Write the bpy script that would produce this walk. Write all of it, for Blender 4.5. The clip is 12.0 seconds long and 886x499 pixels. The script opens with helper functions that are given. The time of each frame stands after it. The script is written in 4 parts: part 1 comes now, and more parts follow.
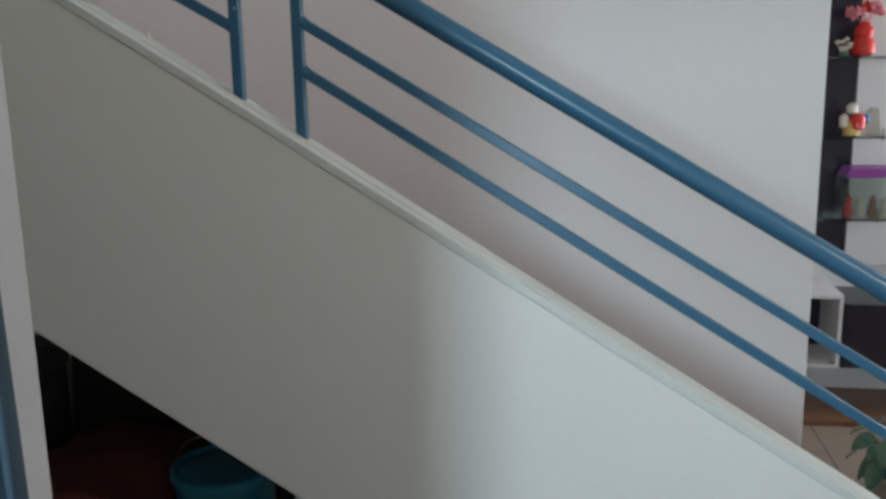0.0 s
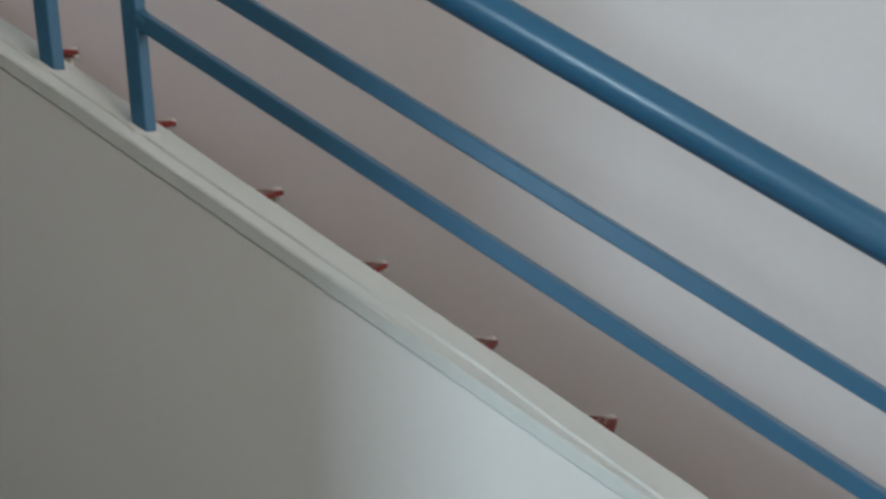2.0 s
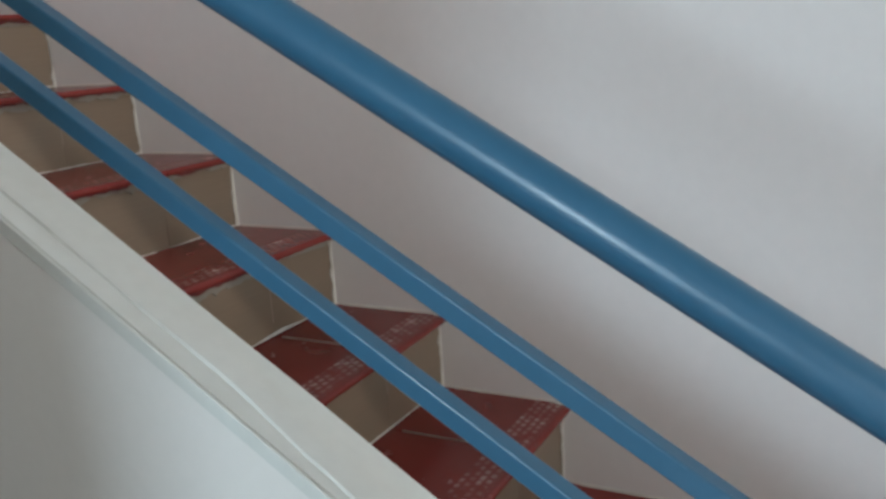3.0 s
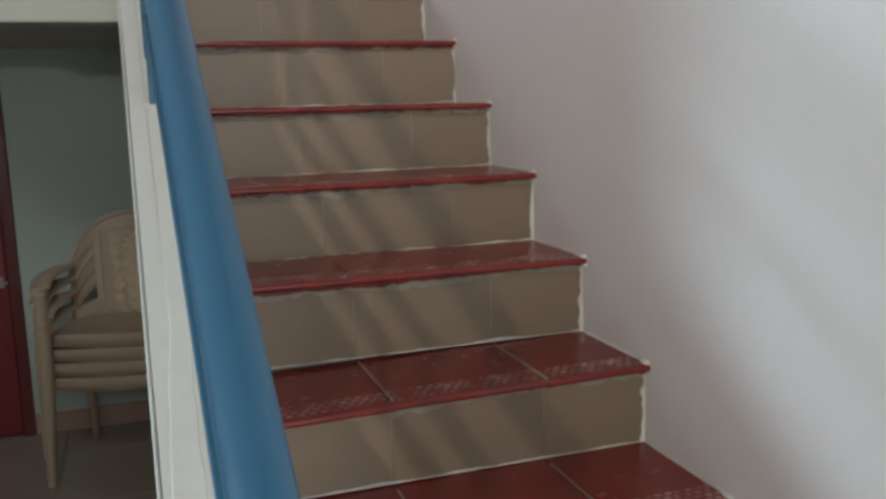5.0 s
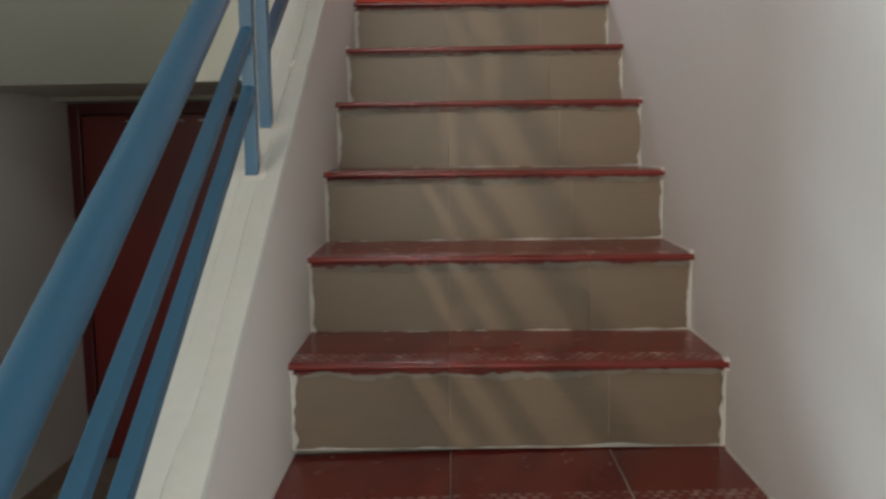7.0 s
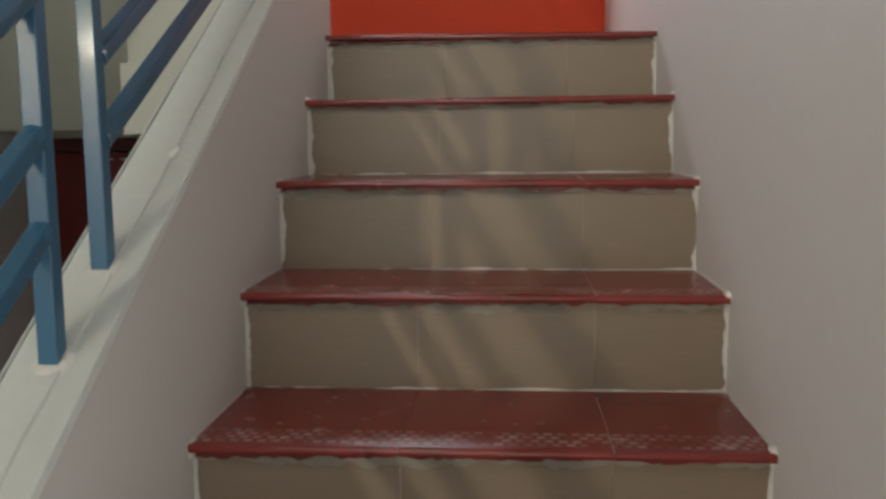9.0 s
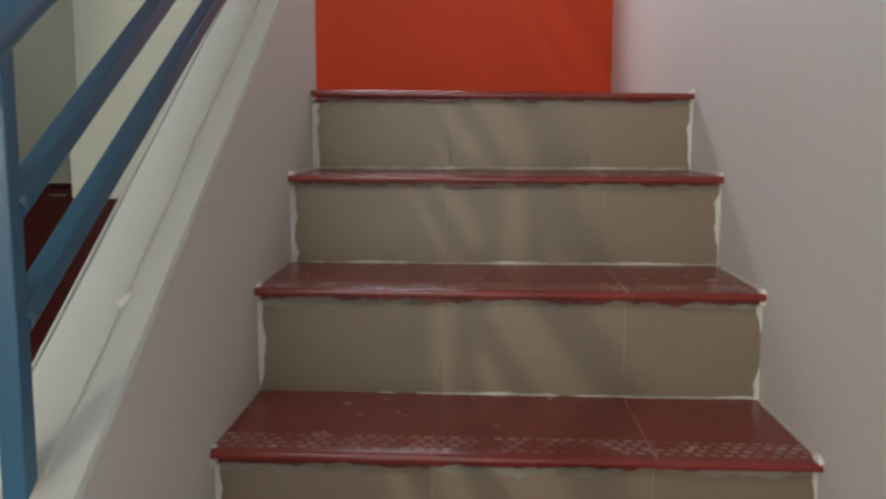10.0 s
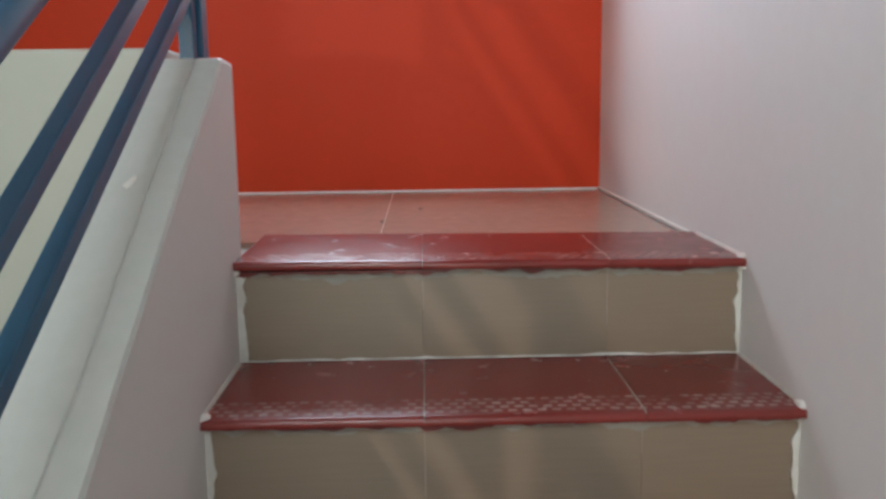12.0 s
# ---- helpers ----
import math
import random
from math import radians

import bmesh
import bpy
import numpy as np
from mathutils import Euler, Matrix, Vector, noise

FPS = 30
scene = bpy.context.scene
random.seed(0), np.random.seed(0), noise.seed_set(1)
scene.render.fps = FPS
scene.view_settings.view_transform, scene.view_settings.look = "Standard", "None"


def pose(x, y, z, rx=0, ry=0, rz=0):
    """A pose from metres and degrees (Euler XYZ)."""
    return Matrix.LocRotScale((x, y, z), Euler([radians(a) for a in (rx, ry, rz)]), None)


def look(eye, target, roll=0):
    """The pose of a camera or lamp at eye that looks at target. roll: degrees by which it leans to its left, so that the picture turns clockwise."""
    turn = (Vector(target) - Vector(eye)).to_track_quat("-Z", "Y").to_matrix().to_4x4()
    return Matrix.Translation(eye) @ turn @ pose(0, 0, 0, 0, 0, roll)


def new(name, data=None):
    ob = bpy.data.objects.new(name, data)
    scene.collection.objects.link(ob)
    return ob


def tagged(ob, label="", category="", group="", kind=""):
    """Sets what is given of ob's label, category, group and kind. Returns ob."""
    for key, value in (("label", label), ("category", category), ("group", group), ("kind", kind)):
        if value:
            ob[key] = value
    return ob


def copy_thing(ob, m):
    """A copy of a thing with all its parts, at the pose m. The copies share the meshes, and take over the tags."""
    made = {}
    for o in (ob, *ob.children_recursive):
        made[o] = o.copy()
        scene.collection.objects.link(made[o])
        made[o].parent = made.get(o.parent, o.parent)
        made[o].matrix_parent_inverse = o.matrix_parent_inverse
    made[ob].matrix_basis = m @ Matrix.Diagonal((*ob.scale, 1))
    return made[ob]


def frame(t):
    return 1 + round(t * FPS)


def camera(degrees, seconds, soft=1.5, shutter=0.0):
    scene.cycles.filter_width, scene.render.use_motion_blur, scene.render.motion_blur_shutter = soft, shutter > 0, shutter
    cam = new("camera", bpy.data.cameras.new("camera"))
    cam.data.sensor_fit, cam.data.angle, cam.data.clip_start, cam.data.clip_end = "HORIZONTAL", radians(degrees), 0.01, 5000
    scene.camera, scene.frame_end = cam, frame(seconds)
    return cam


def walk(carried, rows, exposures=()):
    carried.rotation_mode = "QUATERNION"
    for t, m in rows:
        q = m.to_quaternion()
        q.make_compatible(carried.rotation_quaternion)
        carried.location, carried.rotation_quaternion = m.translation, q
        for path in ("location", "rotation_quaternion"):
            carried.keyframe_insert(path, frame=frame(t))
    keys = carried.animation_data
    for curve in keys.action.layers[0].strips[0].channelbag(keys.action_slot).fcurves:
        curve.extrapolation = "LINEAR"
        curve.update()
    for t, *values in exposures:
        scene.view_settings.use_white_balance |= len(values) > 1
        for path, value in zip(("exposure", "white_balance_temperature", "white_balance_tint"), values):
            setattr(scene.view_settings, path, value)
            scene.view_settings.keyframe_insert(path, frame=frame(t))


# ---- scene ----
from mathutils import noise as mnoise

# ---- sizes of the stair (metres) ----
RISE, RUN, STEPS = 0.170, 0.2734, 12
TOP = RISE * STEPS          # landing level
SLOPE = RISE / RUN
WIDE = 0.8323               # clear width between half wall and stair wall
HALF = 0.1025               # thickness of the half wall
COPE = TOP + 0.357          # coping height where the top nosing stands
RAIL_X = -HALF / 2
BACK = 1.22                 # wall behind the landing
BACK_LOW = 1.42             # wall under the landing
ROOM_X = -1.49             # hall face of the bedroom wall
NICHE_X = -1.565           # its face under the landing
WALL_END = -2.689

# ---- camera ----
cam = camera(52.39, 12.0, 3.0)
PATH = [
    (0.0, -1.995, -1.973, 1.711, -81.52, -11.80, 1.01),
    (0.5, -1.757, -1.927, 1.705, -78.99, -12.39, 0.91),
    (1.0, -1.559, -1.951, 1.626, -75.22, -10.05, 0.48),
    (1.5, -1.300, -2.026, 1.644, -72.71, -11.63, 1.30),
    (2.0, -1.106, -2.129, 1.604, -72.39, -10.72, 1.84),
    (2.5, -0.927, -2.389, 1.597, -67.67, -12.39, 3.67),
    (3.0, -0.770, -2.511, 1.611, -62.11, -14.00, 3.95),
    (3.2, -0.723, -2.595, 1.621, -58.15, -14.48, 3.98),
    (4.8, -0.208, -3.114, 1.564, -22.38, -10.81, 1.64),
    (5.0, -0.100, -3.117, 1.547, -19.04, -9.70, 1.62),
    (5.5, 0.042, -3.135, 1.599, -10.80, -8.42, 1.87),
    (6.0, 0.191, -3.159, 1.613, -3.11, -7.16, 2.05),
    (6.5, 0.280, -3.134, 1.606, 0.24, -6.73, 1.45),
    (8.3, 0.398, -2.546, 1.634, 0.77, -8.15, 0.02),
    (8.5, 0.426, -2.483, 1.651, 1.79, -7.58, 0.42),
    (9.0, 0.464, -2.326, 1.794, 4.14, -7.12, 0.73),
    (9.5, 0.417, -2.155, 1.853, 3.64, -5.74, 0.45),
    (10.0, 0.363, -1.998, 1.966, 2.11, -7.48, -0.11),
    (10.5, 0.360, -1.854, 2.034, 2.26, -7.54, 0.04),
    (11.0, 0.358, -1.718, 2.148, 2.32, -8.86, 0.51),
    (11.5, 0.315, -1.578, 2.242, 0.53, -9.47, 0.40),
    (12.0, 0.309, -1.446, 2.311, -1.31, -9.51, 0.74),
]
walk(cam, [(t, pose(x, y, z, 90 + p, r, w)) for t, x, y, z, w, p, r in PATH],
     exposures=[(0.0, -0.58, 6350, 10), (2.0, -0.54, 6350, 11), (3.0, -0.34, 6300, 11), (5.0, -0.28, 6500, 11), (6.5, -0.48, 7000, 11), (8.5, -0.46, 7000, 9), (10.5, -0.26, 6650, 9), (12.0, -0.10, 6300, 7)])

# ---- light ----
world = bpy.data.worlds.new("world")
scene.world = world
world.use_nodes = True
wn = world.node_tree.nodes
sky = wn.new("ShaderNodeTexSky")
sky.sky_type, sky.sun_disc, sky.sun_elevation, sky.sun_rotation = "NISHITA", False, radians(42), radians(210)
wn["Background"].inputs["Strength"].default_value = 0.10
world.node_tree.links.new(sky.outputs[0], wn["Background"].inputs["Color"])


def area_light(name, eye, target, wide, high, watts, colour, spread=180):
    data = bpy.data.lights.new(name, "AREA")
    data.shape, data.size, data.size_y, data.energy, data.color = "RECTANGLE", wide, high, watts, colour
    data.spread = radians(spread)
    ob = new(name, data)
    ob.matrix_world = look(eye, target)
    return ob


area_light("daylight_front_window", (0.22, -5.50, 1.75), (0.15, 0, 1.55), 0.9, 1.9, 23, (0.97, 1.0, 0.92))
area_light("daylight_bedroom_window", (-4.50, -1.76, 1.95), (0, -1.76, 1.45), 0.45, 1.1, 122, (0.72, 0.90, 1.0))
area_light("daylight_ventilator", (-1.50, -4.40, 2.25), (0.1, -1.3, 1.85), 0.06, 0.06, 6.2, (1.0, 0.90, 0.78), 75)
area_light("daylight_stair_window", (0.06, BACK + 0.20, 2.93), (0.25, -1.3, 1.75), 0.5, 0.5, 19, (0.76, 0.87, 1.0))
# unseen fill, added to brighten the orange wall and the coping
area_light("daylight_upper_window", (-0.30, -3.38, 4.05), (-0.15, 1.2, 2.45), 1.1, 0.9, 16, (0.90, 0.98, 1.0), 85)
# unseen fill, added to brighten the shelves of the living room
area_light("daylight_east_window", (2.5, -5.50, 1.7), (2.4, 0, 1.4), 0.8, 1.4, 80, (0.92, 0.96, 1.0))


# ---- materials ----
def mat(name, colour, rough=0.5, metal=0.0, vary=0.08, grain=60.0, blotch=2.5, bump=0.1, bump_scale=None, tint=None, coat=0.0,
        per_object=0.0, spec=0.5, stretch=None):
    """A painted or plain surface: two scales of colour change and a fine relief."""
    m = bpy.data.materials.new(name)
    m.use_nodes = True
    n, l = m.node_tree.nodes, m.node_tree.links
    b = n["Principled BSDF"]
    tc = n.new("ShaderNodeTexCoord")
    big, fine = n.new("ShaderNodeTexNoise"), n.new("ShaderNodeTexNoise")
    big.inputs["Scale"].default_value, big.inputs["Detail"].default_value = blotch, 4
    fine.inputs["Scale"].default_value, fine.inputs["Detail"].default_value = grain, 5
    for q in (big, fine):
        l.new(tc.outputs["Object"], q.inputs["Vector"])
    if stretch:
        mp = n.new("ShaderNodeMapping")
        mp.inputs["Scale"].default_value = stretch
        l.new(tc.outputs["Object"], mp.inputs["Vector"])
        l.new(mp.outputs[0], fine.inputs["Vector"])
    other = tint or tuple(c * 0.72 for c in colour)
    mix = n.new("ShaderNodeMix")
    mix.data_type = "RGBA"
    mix.inputs[6].default_value, mix.inputs[7].default_value = (*colour, 1), (*other, 1)
    ramp = n.new("ShaderNodeMapRange")
    ramp.inputs[1].default_value, ramp.inputs[2].default_value = 0.35, 0.75
    ramp.inputs[3].default_value, ramp.inputs[4].default_value = 0.0, min(1.0, vary * 5)
    l.new(big.outputs["Fac"], ramp.inputs[0])
    l.new(ramp.outputs[0], mix.inputs[0])
    hsv = n.new("ShaderNodeHueSaturation")
    val = n.new("ShaderNodeMapRange")
    val.inputs[3].default_value, val.inputs[4].default_value = 1 - vary, 1 + vary
    l.new(fine.outputs["Fac"], val.inputs[0])
    if per_object:
        info, add, sub = n.new("ShaderNodeObjectInfo"), n.new("ShaderNodeMath"), n.new("ShaderNodeMapRange")
        sub.inputs[3].default_value, sub.inputs[4].default_value = -per_object, per_object
        l.new(info.outputs["Random"], sub.inputs[0])
        l.new(val.outputs[0], add.inputs[0])
        l.new(sub.outputs[0], add.inputs[1])
        l.new(add.outputs[0], hsv.inputs["Value"])
    else:
        l.new(val.outputs[0], hsv.inputs["Value"])
    l.new(mix.outputs[2], hsv.inputs["Color"])
    l.new(hsv.outputs[0], b.inputs["Base Color"])
    rr = n.new("ShaderNodeMapRange")
    rr.inputs[3].default_value, rr.inputs[4].default_value = max(0.02, rough - 0.08), min(1, rough + 0.08)
    l.new(fine.outputs["Fac"], rr.inputs[0])
    l.new(rr.outputs[0], b.inputs["Roughness"])
    b.inputs["Metallic"].default_value = metal
    b.inputs["Specular IOR Level"].default_value = spec
    b.inputs["Coat Weight"].default_value = coat
    b.inputs["Coat Roughness"].default_value = 0.08
    if bump:
        bp, nz = n.new("ShaderNodeBump"), n.new("ShaderNodeTexNoise")
        nz.inputs["Scale"].default_value, nz.inputs["Detail"].default_value = bump_scale or grain, 6
        l.new(tc.outputs["Object"], nz.inputs["Vector"])
        bp.inputs["Strength"].default_value, bp.inputs["Distance"].default_value = bump, 0.004
        l.new(nz.outputs["Fac"], bp.inputs["Height"])
        l.new(bp.outputs[0], b.inputs["Normal"])
    return m


M = {
    "wall": mat("wall_paint_white", (0.76, 0.75, 0.74), 0.62, vary=0.03, grain=40, blotch=1.2, bump=0.12, bump_scale=14, tint=(0.70, 0.69, 0.68)),
    "string": mat("half_wall_paint_white", (0.74, 0.74, 0.71), 0.55, vary=0.03, grain=50, blotch=1.6, bump=0.14, bump_scale=11, tint=(0.68, 0.67, 0.64)),
    "coping": mat("coping_paint", (0.61, 0.64, 0.61), 0.62, vary=0.06, grain=45, blotch=5, bump=0.35, bump_scale=25, tint=(0.58, 0.58, 0.52)),
    "caulk": mat("white_caulk", (0.72, 0.71, 0.66), 0.6, vary=0.10, grain=90, blotch=14, bump=0.6, bump_scale=60, tint=(0.42, 0.40, 0.36)),
    "tread_joint": mat("tread_joint_pale", (0.42, 0.33, 0.28), 0.6, vary=0.15, grain=90, blotch=25),
    "drip": mat("nosing_paint_red", (0.15, 0.014, 0.012), 0.3, vary=0.1, grain=60, blotch=20, bump=0.3),
    "grout": mat("grout_grey", (0.28, 0.26, 0.22), 0.75, vary=0.12, grain=90, blotch=18, bump=0.5, bump_scale=60, tint=(0.36, 0.34, 0.29)),
    "blob": mat("fresh_white_caulk", (0.80, 0.78, 0.74), 0.6, vary=0.06, grain=90, blotch=20, bump=0.4, bump_scale=60, tint=(0.62, 0.60, 0.55)),
    "beam": mat("beam_paint_cream", (0.48, 0.48, 0.41), 0.6, vary=0.03, grain=40, blotch=1.5, bump=0.1, bump_scale=14),
    "soffit": mat("soffit_paint_grey_green", (0.50, 0.52, 0.46), 0.6, vary=0.03, grain=40, blotch=1.5, bump=0.1, bump_scale=14),
    "green": mat("wall_paint_pale_green", (0.44, 0.52, 0.49), 0.6, vary=0.03, grain=40, blotch=1.4, bump=0.1, bump_scale=14),
    "orange": mat("wall_paint_orange", (0.60, 0.046, 0.010), 0.55, vary=0.04, grain=40, blotch=1.6, bump=0.10, bump_scale=9, tint=(0.52, 0.037, 0.008), spec=0.25),
    "blue": mat("rail_enamel_blue", (0.031, 0.122, 0.215), 0.34, vary=0.05, grain=80, blotch=6, bump=0.10, bump_scale=45, tint=(0.026, 0.105, 0.19), coat=0.04),
    "riser": mat("riser_tile_brown", (0.248, 0.185, 0.132), 0.34, vary=0.10, grain=9, blotch=7, bump=0.06, bump_scale=40, tint=(0.212, 0.175, 0.132), per_object=0.06, stretch=(1.0, 1.0, 22.0)),
    "floor": mat("floor_tile_beige", (0.31, 0.25, 0.20), 0.16, vary=0.05, grain=30, blotch=3, bump=0.03, per_object=0.03),
    "land": mat("landing_tile_beige", (0.44, 0.31, 0.24), 0.20, vary=0.04, grain=30, blotch=3, bump=0.03, per_object=0.03),
    "joint": mat("tile_joint", (0.45, 0.42, 0.36), 0.8, vary=0.1),
    "concrete": mat("concrete", (0.36, 0.35, 0.33), 0.8, vary=0.1, bump=0.3),
    "ceiling": mat("ceiling_paint", (0.78, 0.77, 0.75), 0.7, vary=0.02, bump=0.06),
    "door": mat("door_paint_maroon", (0.165, 0.017, 0.014), 0.36, vary=0.08, grain=30, blotch=3, bump=0.03, bump_scale=20, tint=(0.13, 0.014, 0.012)),
    "frame": mat("door_frame_maroon", (0.10, 0.013, 0.012), 0.35, vary=0.08, bump=0.1),
    "steel": mat("brushed_steel", (0.36, 0.33, 0.30), 0.38, metal=1.0, vary=0.05),
    "paper": mat("paper_sticker", (0.55, 0.45, 0.40), 0.7, vary=0.05),
    "chair": mat("chair_plastic_tan", (0.44, 0.35, 0.26), 0.38, vary=0.05, grain=50, blotch=5, bump=0.05, tint=(0.38, 0.30, 0.20)),
    "chair_back": mat("chair_plastic_worn", (0.60, 0.48, 0.34), 0.42, vary=0.08, grain=60, blotch=9, bump=0.2, tint=(0.54, 0.46, 0.36)),
    "curtain": mat("curtain_teal", (0.022, 0.070, 0.080), 0.8, vary=0.15, grain=8, blotch=3, bump=0.2, tint=(0.020, 0.022, 0.055)),
    "jamb": mat("door_jamb_paint", (0.52, 0.47, 0.46), 0.5, vary=0.04),
    "drum": mat("drum_plastic_blue", (0.02, 0.19, 0.28), 0.35, vary=0.06, bump=0.05),
    "red_cloth": mat("cloth_dark_red", (0.10, 0.022, 0.016), 0.9, vary=0.15, bump=0.4),
    "grey_box": mat("steel_trunk_grey", (0.10, 0.10, 0.095), 0.5, vary=0.1, bump=0.1),
    "black": mat("laminate_black", (0.018, 0.014, 0.022), 0.22, vary=0.05, bump=0.02),
    "white": mat("laminate_white", (0.72, 0.68, 0.68), 0.35, vary=0.03, bump=0.03),
    "wood": mat("wood_brown", (0.23, 0.11, 0.06), 0.35, vary=0.12, grain=40, blotch=6),
    "red": mat("vase_glaze_red", (0.65, 0.03, 0.02), 0.15, vary=0.06),
    "pink": mat("petal_pink", (0.72, 0.22, 0.26), 0.6, vary=0.15),
    "yellow": mat("figure_yellow", (0.65, 0.42, 0.12), 0.4, vary=0.1),
    "cream": mat("figure_cream", (0.72, 0.62, 0.52), 0.4, vary=0.1),
    "navy": mat("figure_blue", (0.03, 0.12, 0.36), 0.4, vary=0.1),
    "purple": mat("box_purple", (0.28, 0.05, 0.30), 0.4, vary=0.1),
    "leaf": mat("leaf_green", (0.035, 0.115, 0.075), 0.42, vary=0.2, grain=30, blotch=20, tint=(0.11, 0.16, 0.10)),
    "leaf_pale": mat("leaf_pale", (0.30, 0.30, 0.20), 0.5, vary=0.15),
    "pot": mat("pot_clay", (0.40, 0.34, 0.28), 0.6, vary=0.1),
    # near-black for the sheet that darkens the stair recess, and for dirt crumbs
    "shade_dirt": mat("shade_dirt_brown", (0.028, 0.020, 0.016), 0.7, vary=0.15, grain=30, blotch=8, bump=0.2),
    "rubber": mat("dark_rubber", (0.03, 0.03, 0.03), 0.6, vary=0.1),
}


def glass_material():
    m = bpy.data.materials.new("clear_acrylic")
    m.use_nodes = True
    b = m.node_tree.nodes["Principled BSDF"]
    b.inputs["Base Color"].default_value = (0.86, 0.93, 0.90, 1)
    b.inputs["Roughness"].default_value, b.inputs["Transmission Weight"].default_value = 0.06, 1.0
    b.inputs["IOR"].default_value = 1.45
    return m


M["glass"] = glass_material()


def tread_material():
    """Glazed red stair tile; near the nose a band of pressed anti-slip marks, scuffed pale on their tops."""
    m = bpy.data.materials.new("tread_tile_red")
    m.use_nodes = True
    n, l = m.node_tree.nodes, m.node_tree.links
    b = n["Principled BSDF"]
    tc, sep = n.new("ShaderNodeTexCoord"), n.new("ShaderNodeSeparateXYZ")
    l.new(tc.outputs["Object"], sep.inputs[0])

    def math_node(op, a, c=None, clamp=False):
        k = n.new("ShaderNodeMath")
        k.operation, k.use_clamp = op, clamp
        for i, v in enumerate((a, c)):
            if v is None:
                continue
            if isinstance(v, (int, float)):
                k.inputs[i].default_value = v
            else:
                l.new(v, k.inputs[i])
        return k.outputs[0]

    # band between 18 and 82 mm from the nose, in four rows of short dashes
    front = math_node("GREATER_THAN", sep.outputs[1], 0.012)
    rear = math_node("LESS_THAN", sep.outputs[1], 0.076)
    band = math_node("MULTIPLY", front, rear)
    row = math_node("DIVIDE", sep.outputs[1], 0.016)
    row_i = math_node("FLOOR", row)
    row_f = math_node("ABSOLUTE", math_node("SUBTRACT", math_node("FRACT", row), 0.5))
    col = math_node("ADD", math_node("DIVIDE", sep.outputs[0], 0.0205), math_node("MULTIPLY", row_i, 0.5))
    col_f = math_node("ABSOLUTE", math_node("SUBTRACT", math_node("FRACT", math_node("ADD", col, 50.0)), 0.5))
    dash = math_node("MULTIPLY", math_node("LESS_THAN", row_f, 0.29), math_node("LESS_THAN", col_f, 0.30))
    stud = math_node("MULTIPLY", dash, band)
    wear = n.new("ShaderNodeTexNoise")
    wear.inputs["Scale"].default_value, wear.inputs["Detail"].default_value = 22, 5
    geo = n.new("ShaderNodeNewGeometry")
    l.new(geo.outputs["Position"], wear.inputs["Vector"])
    scuff = n.new("ShaderNodeMapRange")
    scuff.inputs[1].default_value, scuff.inputs[2].default_value = 0.36, 0.66
    l.new(wear.outputs["Fac"], scuff.inputs[0])
    pale = math_node("MULTIPLY", math_node("ADD", math_node("MULTIPLY", stud, 0.80), math_node("MULTIPLY", band, 0.10)), scuff.outputs[0], True)
    blot = n.new("ShaderNodeTexNoise")
    blot.inputs["Scale"].default_value, blot.inputs["Detail"].default_value = 9, 4
    l.new(geo.outputs["Position"], blot.inputs["Vector"])
    base = n.new("ShaderNodeMix")
    base.data_type = "RGBA"
    base.inputs[6].default_value, base.inputs[7].default_value = (0.185, 0.022, 0.018, 1), (0.235, 0.034, 0.028, 1)
    l.new(blot.outputs["Fac"], base.inputs[0])
    mix = n.new("ShaderNodeMix")
    mix.data_type = "RGBA"
    mix.inputs[7].default_value = (0.46, 0.30, 0.27, 1)
    l.new(pale, mix.inputs[0])
    l.new(base.outputs[2], mix.inputs[6])
    info, hsv, rnd = n.new("ShaderNodeObjectInfo"), n.new("ShaderNodeHueSaturation"), n.new("ShaderNodeMapRange")
    rnd.inputs[3].default_value, rnd.inputs[4].default_value = 0.9, 1.1
    l.new(info.outputs["Random"], rnd.inputs[0])
    l.new(rnd.outputs[0], hsv.inputs["Value"])
    l.new(mix.outputs[2], hsv.inputs["Color"])
    l.new(hsv.outputs[0], b.inputs["Base Color"])
    rough = n.new("ShaderNodeMapRange")
    rough.inputs[3].default_value, rough.inputs[4].default_value = 0.14, 0.34
    l.new(wear.outputs["Fac"], rough.inputs[0])
    l.new(rough.outputs[0], b.inputs["Roughness"])
    bump = n.new("ShaderNodeBump")
    bump.inputs["Strength"].default_value, bump.inputs["Distance"].default_value = 0.6, 0.0015
    l.new(math_node("ADD", stud, math_node("MULTIPLY", wear.outputs["Fac"], 0.08)), bump.inputs["Height"])
    l.new(bump.outputs[0], b.inputs["Normal"])
    return m


M["tread"] = tread_material()


# ---- builders ----
def box(bm, x0, x1, y0, y1, z0, z1):
    v = [bm.verts.new(p) for p in ((x0, y0, z0), (x1, y0, z0), (x1, y1, z0), (x0, y1, z0), (x0, y0, z1), (x1, y0, z1), (x1, y1, z1), (x0, y1, z1))]
    return [bm.faces.new([v[i] for i in f]) for f in ((3, 2, 1, 0), (4, 5, 6, 7), (0, 1, 5, 4), (1, 2, 6, 5), (2, 3, 7, 6), (3, 0, 4, 7))]


def prism(bm, outline, axis, lo, hi):
    """A flat outline (list of pairs) pushed along x, y or z."""
    def at(p, q):
        return {"x": (q, p[0], p[1]), "y": (p[0], q, p[1]), "z": (p[0], p[1], q)}[axis]
    a, b = [bm.verts.new(at(p, lo)) for p in outline], [bm.verts.new(at(p, hi)) for p in outline]
    bm.faces.new(a), bm.faces.new(b[::-1])
    for i in range(len(a)):
        j = (i + 1) % len(a)
        bm.faces.new((a[j], a[i], b[i], b[j]))


